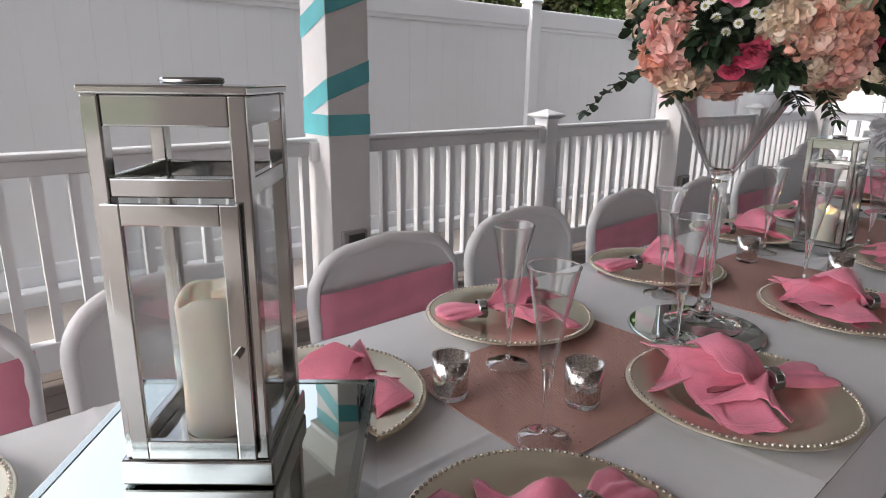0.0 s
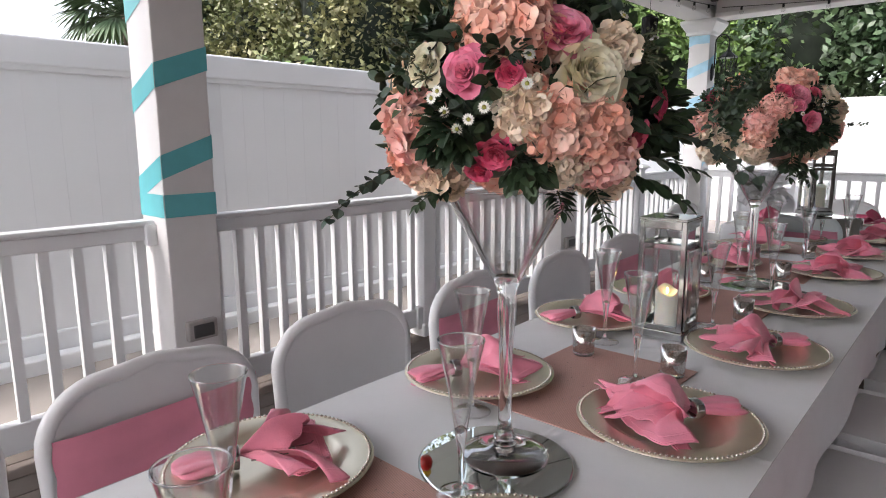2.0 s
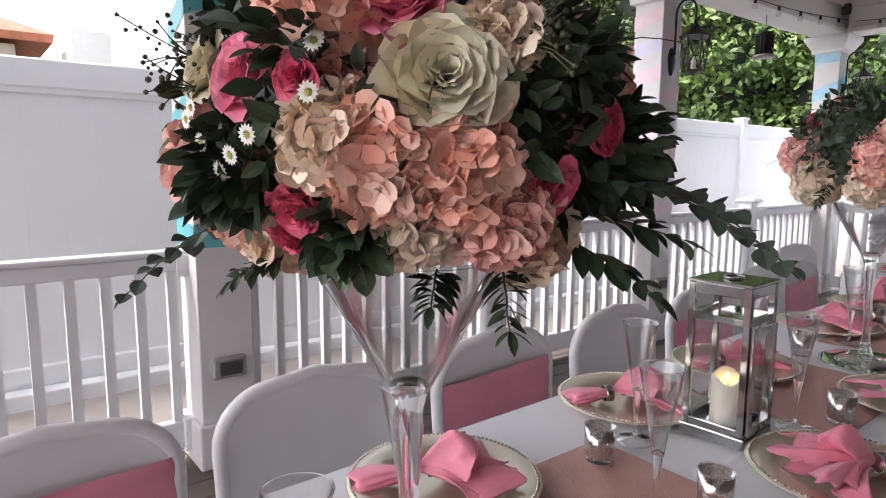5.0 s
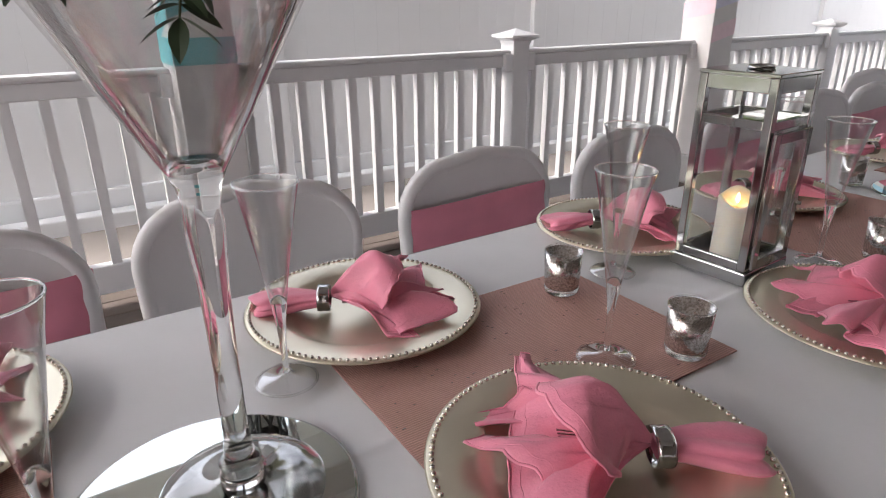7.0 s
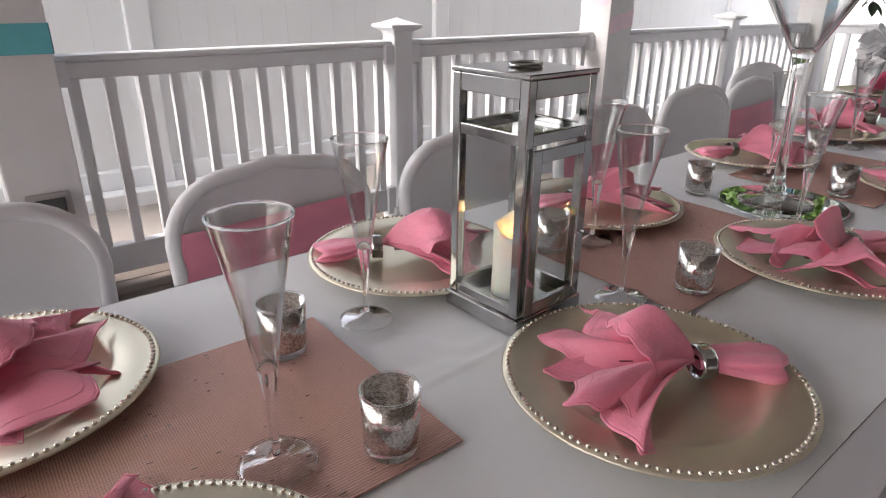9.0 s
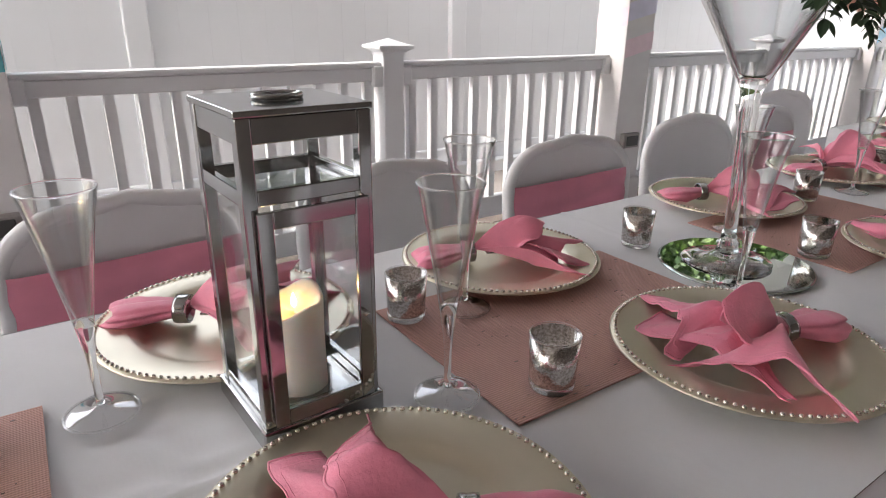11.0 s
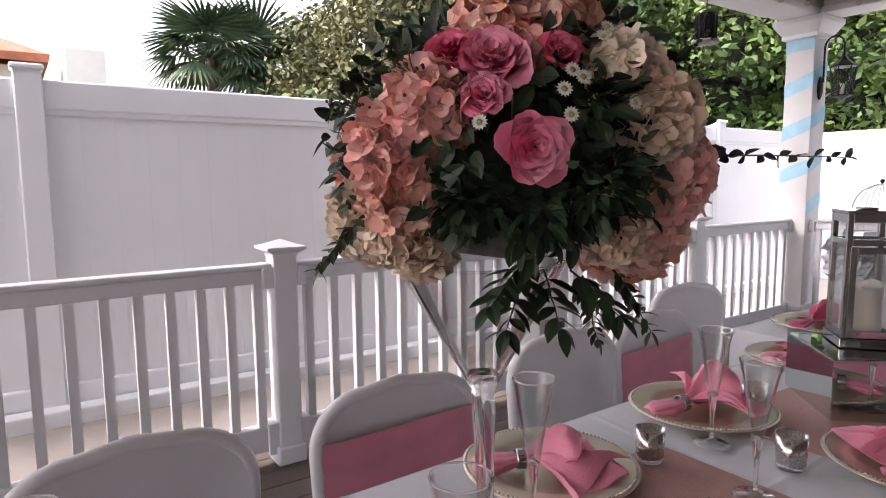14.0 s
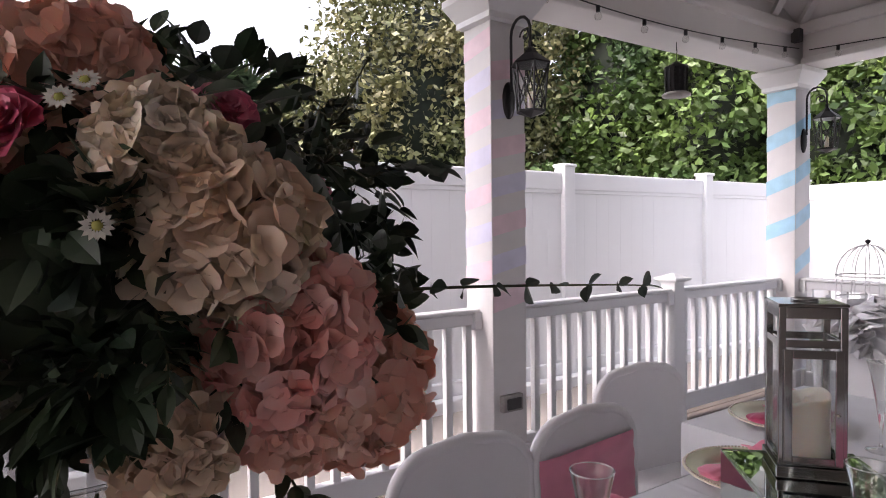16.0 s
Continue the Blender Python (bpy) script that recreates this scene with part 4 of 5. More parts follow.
def frame_on(n):
    """Rotation taking +z to n."""
    return Vector(n).to_track_quat("Z", "Y").to_matrix().to_4x4()


def petal(bm, m, ln, w, cup, seed, nu=4, nv=4, tip=0.0):
    rnd = random.Random(seed)
    ph = rnd.random() * 6

    def f(u, v):
        q = 2 * v - 1
        half = w * math.sin(math.pi * min(0.12 + 0.72 * u, 0.86)) * (1 if u < 0.8 else 1 - (u - 0.8) * (1.2 + tip))
        return m @ Vector((q * half, u * ln, cup * ln * (u * u * 0.9 + 0.35 * q * q * u) + 0.06 * ln * math.sin(5 * q + ph) * u * u))
    grid(bm, nu, nv, f)


def rose(r, seed):
    bm = bmesh.new()
    rnd = random.Random(seed)
    n = 26
    for i in range(n):
        t = i / (n - 1)
        ang = i * 2.4
        rad = r * (0.06 + 0.62 * t ** 1.1)
        tilt = 1.5 - 0.82 * t ** 1.3
        m = Matrix.Rotation(ang, 4, "Z") @ Matrix.Translation((0, rad * 0.55, -r * 0.34 * t + r * 0.0)) @ Matrix.Rotation(tilt, 4, "X")
        ln = r * (0.5 + 0.34 * t)
        def f(u, v, m=m, ln=ln, t=t, rad=rad, s=i):
            q = 2 * v - 1
            w = ln * (0.62 + 0.25 * t) * math.sin(math.pi * min(0.2 + 0.6 * u, 0.8)) * (1 - 0.25 * max(0, u - 0.75) * 4 * abs(q))
            curl = -0.32 * ln * max(0, u - 0.62) ** 1.2 * (0.5 + t) * 2
            bend = (rad * 0.5 + 0.22 * r) 
            x = q * w
            return m @ Vector((x, u * ln, curl + x * x / max(bend, 0.004) * 0.55 + 0.03 * ln * math.sin(6 * q + s)))
        grid(bm, 5, 6, f)
    return bm


def hydrangea(r, seed, count=150):
    bm = bmesh.new()
    rnd = random.Random(seed)
    for i in range(count):
        z = 1 - 1.55 * (i + 0.5) / count
        a = i * 2.39996 + rnd.uniform(-0.25, 0.25)
        s = math.sqrt(max(0, 1 - z * z))
        n = Vector((s * math.cos(a), s * math.sin(a), z))
        bump = 1 + 0.1 * noise.noise(n * 3 + Vector((seed, 0, 0)))
        p = n * r * bump * rnd.uniform(0.82, 1.05)
        tilt = Vector((rnd.uniform(-0.7, 0.7), rnd.uniform(-0.7, 0.7), rnd.uniform(-0.7, 0.7)))
        m0 = Matrix.Translation(p) @ frame_on((n + tilt).normalized()) @ Matrix.Rotation(rnd.random() * 6, 4, "Z")
        size = 0.0135 * rnd.uniform(0.75, 1.2)
        for k in range(4):
            mm = m0 @ Matrix.Rotation(k * math.pi / 2 + rnd.uniform(-0.15, 0.15), 4, "Z")
            c = rnd.uniform(0.15, 0.8)
            w = size * 0.62
            v = [mm @ Vector(q) for q in ((0, 0.001, 0), (w, size * 0.55, c * size * 0.35), (w * 0.55, size * 1.02, c * size * 0.75), (0, size * 0.62, c * size * 0.12), (-w * 0.55, size * 1.02, c * size * 0.75), (-w, size * 0.55, c * size * 0.35), (0, size * 1.1, c * size * 0.7))]
            b = [bm.verts.new(q) for q in v]
            bm.faces.new((b[0], b[1], b[3]))
            bm.faces.new((b[1], b[2], b[3]))
            bm.faces.new((b[2], b[6], b[3]))
            bm.faces.new((b[6], b[4], b[3]))
            bm.faces.new((b[4], b[5], b[3]))
            bm.faces.new((b[5], b[0], b[3]))
    return bm


def leaf(bm, p, d, up, ln, w, fold=0.25, droop=0.15):
    d, up = Vector(d).normalized(), Vector(up)
    s = d.cross(up)
    if s.length < 1e-4:
        s = d.orthogonal()
    s.normalize()
    up = s.cross(d)
    ts, ws = (0.0, 0.16, 0.36, 0.58, 0.8, 1.0), (0.6, 0.95, 0.95, 0.6)
    mid = [Vector(p) + d * (ln * t) - up * (droop * ln * t * t) for t in ts]
    M = [bm.verts.new(q) for q in mid]
    Lv = [bm.verts.new(mid[i + 1] + s * w * k + up * w * fold * k) for i, k in enumerate(ws)]
    Rv = [bm.verts.new(mid[i + 1] - s * w * k + up * w * fold * k) for i, k in enumerate(ws)]
    bm.faces.new((M[0], M[1], Lv[0]))
    bm.faces.new((M[0], Rv[0], M[1]))
    for i in range(3):
        bm.faces.new((M[i + 1], M[i + 2], Lv[i + 1], Lv[i]))
        bm.faces.new((M[i + 1], Rv[i], Rv[i + 1], M[i + 2]))
    bm.faces.new((M[4], M[5], Lv[3]))
    bm.faces.new((M[4], Rv[3], M[5]))


def sprig(bm, stem, p, d, ln, leaf_len, leaf_w, n, seed, droop=0.4, spread=0.9, twist=0.4):
    """A bent twig with leaves in pairs. Leaves into bm, the twig into stem."""
    rnd = random.Random(seed)
    d = Vector(d).normalized()
    pts = []
    for i in range(n + 1):
        t = i / n
        pts.append(Vector(p) + d * ln * t - Vector((0, 0, 1)) * droop * ln * t * t + Vector((noise.noise(Vector((t * 3, seed, 0))), noise.noise(Vector((t * 3, seed, 5))), 0)) * 0.08 * ln * t)
    tube(stem, pts, 0.0014, 5, taper=0.4)
    for i in range(1, n + 1):
        dd = (pts[i] - pts[i - 1]).normalized()
        side = dd.cross(Vector((rnd.uniform(-0.5, 0.5), rnd.uniform(-0.5, 0.5), 1))).normalized()
        for s in (-1, 1):
            q = dd * (1 - spread * 0.5) + side * s * spread + Vector((rnd.uniform(-0.2, 0.2), rnd.uniform(-0.2, 0.2), rnd.uniform(-0.3, 0.2)))
            k = rnd.uniform(0.75, 1.1) * (1 - 0.35 * i / n)
            if twist > 1:
                q += Vector((0, 0, s * rnd.uniform(0.5, 1.1)))
            leaf(bm, pts[i], q, (rnd.uniform(-twist, twist), rnd.uniform(-twist, twist), 1), leaf_len * k, leaf_w * k)
    leaf(bm, pts[-1], dd, (0, 0, 1), leaf_len * 0.7, leaf_w * 0.7)


KIND = {"h": ("hydrangea", PEACH), "k": ("hydrangea", PEACHPINK), "c": ("hydrangea", CREAM), "r": ("rose", ROSE), "t": ("rose", HOTROSE), "w": ("rose", WHITEROSE)}


def bouquet(x, y, zc, view, size, blooms, daisies, sprays, seed, tufts):
    """An airy ball of flowers. view: degrees of the side that faces the walk; blooms: kind, right, up, radius on the facing half, in metres."""
    rnd = random.Random(seed)
    b = thing("flower_arrangement", "bouquet of peach hydrangeas, pink roses, daisies and dark foliage", "flowers", "centrepiece bouquets", m=Matrix.Translation((x, y, zc)))
    va = radians(view)
    out = Vector((math.cos(va), math.sin(va), 0))
    right = Vector((-math.sin(va), math.cos(va), 0))
    R, RZ = size
    placed = []

    def place(sx, sz, depth=1.0, back=False):
        q = 1 - (sx / R) ** 2 - (sz / RZ) ** 2
        f = math.sqrt(max(q, 0.02)) * R * (-1 if back else 1) * depth
        p = right * sx + Vector((0, 0, 1)) * sz + out * f
        n = Vector((p.x / R ** 2, p.y / R ** 2, p.z / RZ ** 2)).normalized()
        return p, n

    def clear(q):
        return all((q - c).length > k * 0.85 for c, k in placed)

    def bloom(kind, p, n, r, sd):
        nm, mt = KIND[kind]
        bmf = rose(r, sd) if nm == "rose" else hydrangea(r, sd, int(80 + 2900 * r))
        pull = r * (0.35 if nm == "rose" else 0.7)
        bmesh.ops.transform(bmf, matrix=Matrix.Translation(p - n * pull) @ frame_on(n) @ Matrix.Rotation(rnd.random() * 6, 4, "Z"), verts=bmf.verts)
        part(nm + "_bloom", bmf, mt, b, smooth=True)
        placed.append((p, r))
    for i, (kind, sx, sz, r) in enumerate(blooms):
        p, n = place(sx, sz)
        bloom(kind, p, n, r, seed * 100 + i)
    i = 0
    tries = 0
    while i < 9 and tries < 200:
        tries += 1
        sx, sz = rnd.uniform(-0.9, 0.9) * R, rnd.uniform(-0.75, 0.8) * RZ
        p, n = place(sx, sz, back=True)
        r = rnd.choice((0.035, 0.06, 0.07))
        if all((p - q).length > (r + s) * 0.75 for q, s in placed):
            bloom(rnd.choice("hkc" if r > 0.04 else "rtw"), p, n, r, seed * 100 + 50 + i)
            i += 1
    for i, (sx, sz) in enumerate(daisies):
        p, n = place(sx, sz)
        m = Matrix.Translation(p + n * 0.012) @ frame_on(n)
        bmf = bmesh.new()
        for k in range(14):
            mm = m @ Matrix.Rotation(k * 2 * math.pi / 14, 4, "Z")
            v = [bmf.verts.new(mm @ Vector(q)) for q in ((0, 0.002, 0.001), (0.0015, 0.005, 0.0012), (0, 0.008, 0.0012), (-0.0015, 0.005, 0.0012))]
            bmf.faces.new(v)
        d = part("daisy", bmf, DAISYW, b, "small white daisy")
        bmf = bmesh.new()
        bmesh.ops.create_icosphere(bmf, subdivisions=1, radius=0.003, matrix=m)
        part("daisy_centre", bmf, DAISYC, d, smooth=True)
    # foliage: a dense dark core, then leaves that look out between the blooms
    bmf = bmesh.new()
    bmesh.ops.create_icosphere(bmf, subdivisions=3, radius=1, matrix=Matrix.Diagonal((R * 0.72, R * 0.72, RZ * 0.72, 1)))
    for v in bmf.verts:
        v.co *= 1 + 0.16 * noise.noise(v.co * 25)
    part("foliage_core", bmf, LEAF, b, smooth=True)
    for nm, mt, cnt, l0, w0 in (("foliage", LEAF, 1900, 0.028, 0.007), ("eucalyptus_foliage", EUCA, 320, 0.021, 0.0095)):
        bmf = bmesh.new()
        for k in range(cnt):
            n = Vector((rnd.gauss(0, 1), rnd.gauss(0, 1), rnd.gauss(0, 1))).normalized()
            if n.z < -0.6:
                continue
            p = Vector((n.x * R, n.y * R, n.z * RZ)) * rnd.uniform(0.74, 0.99)
            dd = n * rnd.uniform(0.3, 1.0) + Vector((rnd.uniform(-1, 1), rnd.uniform(-1, 1), rnd.uniform(-1, 0.6))) * 0.7
            s = rnd.uniform(0.6, 1.25)
            if clear(p) and clear(p + dd.normalized() * l0 * s):
                leaf(bmf, p, dd, n, l0 * s, w0 * s)
        tagged(part(nm, bmf, mt, b), kind="stuff")
    stem = bmesh.new()
    # tufts: right, up, out, radius, count of dark leaves that stand off the ball
    for i, (sx, sz, so, tr, cnt) in enumerate(tufts):
        c = right * sx + Vector((0, 0, sz)) + out * so
        bmf = bmesh.new()
        for k in range(cnt):
            n = Vector((rnd.gauss(0, 1), rnd.gauss(0, 1), rnd.gauss(0, 1))).normalized()
            q = c + n * tr * rnd.uniform(0.2, 1.0)
            s = rnd.uniform(0.6, 1.2)
            if not clear(q):
                continue
            leaf(bmf, q, n + c.normalized() * 0.8 + Vector((0, 0, rnd.uniform(-0.6, 0.2))), (rnd.uniform(-1, 1), rnd.uniform(-1, 1), 1), 0.026 * s, (0.006 if i % 2 else 0.0095) * s)
        tagged(part("foliage_tuft", bmf, LEAF, b), kind="stuff")
    for k in range(5):
        # seeded eucalyptus: clusters of tiny dark buds on thin twigs
        sx, sz = rnd.choice((-1, 1)) * rnd.uniform(0.5, 0.85) * R, rnd.uniform(0.1, 0.75) * RZ
        p, n = place(sx, sz)
        bmf = bmesh.new()
        for j in range(26):
            q = p + n * rnd.uniform(0.0, 0.035) + Vector((rnd.gauss(0, 1), rnd.gauss(0, 1), rnd.gauss(0, 1))) * 0.012
            bmesh.ops.create_icosphere(bmf, subdivisions=1, radius=rnd.uniform(0.0015, 0.0026), matrix=Matrix.Translation(q))
            if j % 3 == 0:
                tube(stem, [p, (p + q) / 2 + n * 0.004, q], 0.0006, 4)
        tagged(part("seed_spray", bmf, TWIG, b, "tiny dark seed buds", smooth=True), kind="stuff")
    for i, (kind, sx, sz, dx, dz, do, ln) in enumerate(sprays):
        p, n = place(sx, sz, 0.8)
        d = right * dx + Vector((0, 0, dz)) + out * do
        bmf = bmesh.new()
        if kind == "e":
            sprig(bmf, stem, p, d, ln * 0.72, 0.028, 0.014, 9, seed + i, 0.4, 1.0)
            part("eucalyptus_spray", bmf, EUCA, b)
        elif kind == "b":
            sprig(bmf, stem, p, d, ln, 0.023, 0.0075, 9, seed + i, 0.03, 1.1, 2.5)
            part("eucalyptus_spray", bmf, EUCA, b)
        elif kind == "f":
            sprig(bmf, stem, p, d, ln * 0.6, 0.03, 0.0062, 12, seed + i, 0.25, 1.0)
            part("fern_frond", bmf, LEAF, b)
        else:
            sprig(bmf, stem, p, d, ln * 0.62, 0.045, 0.0105, 6, seed + i, 0.1, 0.8)
            part("ruscus_spray", bmf, LEAF, b)
    for k in range(7):
        a = rnd.random() * 6.28
        p = Vector((math.cos(a) * R * 0.8, math.sin(a) * R * 0.8, rnd.uniform(-0.3, 0.5) * RZ))
        d = Vector((math.cos(a), math.sin(a), rnd.uniform(-0.2, 0.5)))
        tw = bmesh.new()
        tube(tw, [p + d * 0.02 * t + Vector((0, 0, 0.012 * math.sin(t * 0.7))) for t in range(6)], 0.0007, 4)
        part("twig", tw, TWIG, b)
    tagged(part("spray_stem", stem, TWIG, b), kind="stuff")


# first centrepiece: blooms on the side towards the walk
V1 = (1.318, 0.471)
V2 = (2.914, 0.542)
vase = martini_vase()
vase.matrix_basis = Matrix.Translation((*V1, TABLE_Z + 0.0075))
copy_thing(vase, Matrix.Translation((*V2, TABLE_Z + 0.0075)) @ Matrix.Rotation(-0.03, 4, "X"))
round_mirror(1.292, 0.47, 0.127)
round_mirror(2.923, 0.531, 0.125)
bouquet(1.302, 0.444, 1.33, 218, (0.206, 0.158), [
    ("h", -0.012, 0.09, 0.057), ("h", -0.045, 0.115, 0.045), ("r", 0.045, 0.075, 0.038), ("w", 0.08, 0.022, 0.045), ("w", -0.125, 0.038, 0.03), ("r", -0.073, 0.024, 0.03), ("t", -0.019, 0.02, 0.018), ("t", -0.035, -0.076, 0.026), ("t", -0.056, -0.1, 0.019),
    ("k", -0.151, -0.048, 0.043), ("h", -0.156, -0.09, 0.04), ("c", -0.123, -0.119, 0.036), ("c", 0.0, -0.026, 0.031), ("h", 0.035, -0.044, 0.042), ("h", 0.087, -0.05, 0.042), ("k", 0.114, -0.09, 0.039), ("c", 0.128, -0.116, 0.037), ("c", 0.047, -0.094, 0.027), ("t", 0.188, -0.013, 0.023), ("t", 0.147, -0.06, 0.027), ("c", 0.116, 0.058, 0.02)],
    [(0.001, 0.034), (-0.001, 0.005), (-0.046, -0.018), (-0.09, -0.022), (-0.105, -0.007), (-0.063, -0.03), (-0.076, -0.04), (-0.112, -0.03), (0.111, 0.082), (-0.098, 0.0)],
    [("e", 0.17, -0.05, 1.0, 0.0, 0.2, 0.19), ("e", 0.18, -0.04, 0.9, -0.1, -0.2, 0.21), ("e", -0.16, -0.09, -0.9, -0.25, 0.3, 0.16), ("f", 0.1, -0.12, 0.25, -0.6, 0.7, 0.09), ("f", 0.05, -0.125, 0.1, -0.4, 0.9, 0.06), ("s", 0.15, -0.1, 0.9, -0.4, 0.3, 0.13), ("s", 0.17, -0.08, 1.0, -0.15, 0.0, 0.12), ("f", -0.1, -0.12, -0.7, -0.2, 0.5, 0.08), ("f", 0.06, 0.1, 0.5, 0.5, 0.4, 0.06)], 4,
    [(0.185, -0.03, 0.04, 0.045, 190), (0.15, 0.05, 0.05, 0.032, 90), (-0.09, -0.045, 0.16, 0.035, 120), (-0.11, 0.07, 0.1, 0.035, 80), (0.0, -0.09, 0.17, 0.03, 90), (-0.02, 0.04, 0.19, 0.028, 60)])
bouquet(2.966, 0.561, 1.34, 238, (0.228, 0.185), [
    ("h", -0.03, 0.135, 0.052), ("h", 0.025, 0.14, 0.042), ("k", -0.118, 0.04, 0.044), ("k", -0.16, -0.01, 0.046), ("h", -0.152, -0.057, 0.046), ("c", -0.146, -0.112, 0.042), ("c", -0.12, -0.13, 0.03), ("r", -0.048, 0.082, 0.038), ("t", -0.09, 0.088, 0.028), ("r", -0.058, 0.04, 0.023), ("r", -0.011, -0.01, 0.034), ("t", 0.017, 0.085, 0.022),
    ("c", 0.095, 0.078, 0.032), ("r", 0.118, 0.1, 0.02), ("c", 0.134, 0.03, 0.046), ("k", 0.165, -0.048, 0.052), ("h", 0.157, -0.105, 0.045), ("c", 0.09, -0.1, 0.036)],
    [(0.019, 0.053), (0.011, 0.037), (0.016, 0.016), (0.075, 0.027), (-0.06, 0.011), (0.051, 0.085), (0.058, 0.095), (0.028, 0.047)],
    [("b", 0.19, -0.015, 1.0, 0.02, -0.15, 0.2), ("s", 0.0, -0.14, -0.4, -0.6, 0.7, 0.12), ("s", 0.02, -0.14, 0.1, -0.7, 0.8, 0.11), ("s", 0.05, -0.14, 0.7, -0.6, 0.6, 0.11), ("s", 0.0, -0.12, -0.7, -0.5, 0.8, 0.13), ("s", 0.04, -0.08, 0.6, 0.2, 0.8, 0.1), ("f", 0.12, -0.15, 0.6, -0.8, 0.3, 0.12), ("f", -0.19, -0.09, -0.7, -0.6, 0.3, 0.1), ("f", 0.07, -0.15, 0.2, -0.9, 0.4, 0.1), ("f", 0.08, 0.0, 0.4, -0.5, 0.7, 0.1), ("e", 0.19, 0.06, 0.8, 0.5, 0.0, 0.08)], 9,
    [(0.06, 0.03, 0.18, 0.035, 110), (0.0, -0.08, 0.18, 0.04, 130), (0.03, 0.1, 0.15, 0.03, 70), (0.06, -0.05, 0.19, 0.04, 120), (-0.07, -0.06, 0.19, 0.035, 90)])


# ---- porch lamps, string lights ----
def sconce(x, y, z):
    s = thing("wall_lantern", "black iron wall lantern with scroll arm on a pillar", "wall lamp", "pillar wall lanterns", m=Matrix.Translation((x, y, z)) @ Matrix.Scale(1.35, 4))
    bm = bmesh.new()
    lathe(bm, [(0, 0), (0.03, 0), (0.03, 0.006), (0.02, 0.014), (0, 0.016)], 20, Matrix.Diagonal((1, 1, 1, 1)) @ Matrix.Scale(2.4, 4, (0, 0, 1)) @ Matrix.Rotation(math.pi / 2, 4, "X"))
    part("backplate", bm, BLACK, s, smooth=True)
    bm = bmesh.new()
    pts = [(0, -0.02, 0.03)] + [(0, -0.075 + 0.055 * math.cos(a), 0.24 + 0.06 * math.sin(a)) for a in [0.0, 0.4, 0.8, 1.2, 1.6, 2.0, 2.5, 3.0]] + [(0, -0.13, 0.19)]
    tube(bm, pts, 0.006, 6)
    curl = [(0, -0.1 + 0.03 * (1 - k / 14) * math.cos(k * 0.6), 0.225 + 0.03 * (1 - k / 14) * math.sin(k * 0.6)) for k in range(12)]
    tube(bm, curl, 0.004, 6)
    part("scroll_arm", bm, BLACK, s, smooth=True)
    bm = bmesh.new()
    T = Matrix.Translation((0, -0.13, 0))
    lathe(bm, [(0, 0.2), (0.008, 0.195), (0.01, 0.175), (0.03, 0.15), (0.075, 0.115), (0.078, 0.108), (0, 0.106)], 6, T)
    part("roof", bm, BLACK, s)
    bm = bmesh.new()
    for k in range(6):
        a0, a1 = k * math.pi / 3, (k + 1) * math.pi / 3
        p = lambda a, r, z: (r * math.cos(a), -0.13 + r * math.sin(a), z)
        tube(bm, [p(a0, 0.068, 0.108), p(a0, 0.052, -0.06)], 0.004, 5)
        tube(bm, [p(a0, 0.066, 0.1), p(a1, 0.054, -0.05)], 0.0028, 5)
        tube(bm, [p(a1, 0.066, 0.1), p(a0, 0.054, -0.05)], 0.0028, 5)
    lathe(bm, [(0, -0.085), (0.015, -0.08), (0.056, -0.066), (0.056, -0.058), (0, -0.056)], 6, T)
    tagged(part("cage", bm, BLACK, s), kind="stuff")
    bm = bmesh.new()
    lathe(bm, [(0.062, 0.105), (0.048, -0.056)], 6, T)
    o = part("glass", bm, PANE, s)
    o.visible_shadow = False
    bm = bmesh.new()
    lathe(bm, [(0, -0.05), (0.012, -0.05), (0.012, 0.01), (0, 0.012)], 10, T)
    part("bulb", bm, WAX, s, smooth=True)


for k in ("a", "c", "d"):
    sconce(PIL[k], PIL_Y - HALF, 2.03)


def outlet(x):
    o = thing("outlet_box", "grey weatherproof outlet box on the pillar", "outlet", "outlet boxes", m=Matrix.Translation((x, PIL_Y - HALF - 0.002, 0.44)))
    bm = bmesh.new()
    box(bm, -0.07, 0.07, -0.035, 0, -0.045, 0.045, 0.008)
    part("housing", bm, GREYBOX, o)
    bm = bmesh.new()
    box(bm, -0.048, 0.048, -0.046, -0.036, -0.03, 0.03, 0.005)
    part("cover", bm, DARKGAP, o)


outlet(PIL["a"] + 0.0)
outlet(PIL["c"] - 0.01)


def hanging_lamp(x, y, z):
    h = thing("hanging_lantern", "black perforated metal lantern hanging from the beam", "hanging lamp", m=Matrix.Translation((x, y, z)))
    bm = bmesh.new()
    lathe(bm, [(0, 0.235), (0.02, 0.23), (0.035, 0.215), (0.075, 0.2), (0.078, 0.19), (0.07, 0.185), (0.068, 0.025), (0.0, 0.025)], 20)
    part("body", bm, BLACK, h, smooth=True)
    bm = bmesh.new()
    for k in range(14):
        a = 2 * math.pi * k / 14
        tube(bm, [(0.071 * math.cos(a), 0.071 * math.sin(a), 0.03), (0.073 * math.cos(a), 0.073 * math.sin(a), 0.185)], 0.004, 5)
    part("ribs", bm, BLACK, h)
    bm = bmesh.new()
    lathe(bm, [(0, 0), (0.09, 0), (0.095, 0.012), (0.075, 0.026), (0, 0.026)], 24)
    part("tray", bm, GREYBOX, h, smooth=True)
    bm = bmesh.new()
    tube(bm, [(0, 0, 0.23), (0, 0, 0.28), (0.008, 0, 0.3), (0, 0, 0.32), (0, 0, 2.6 - z)], 0.003, 5)
    part("hook", bm, BLACK, h)


hanging_lamp(6.56, 2.62, 2.235)


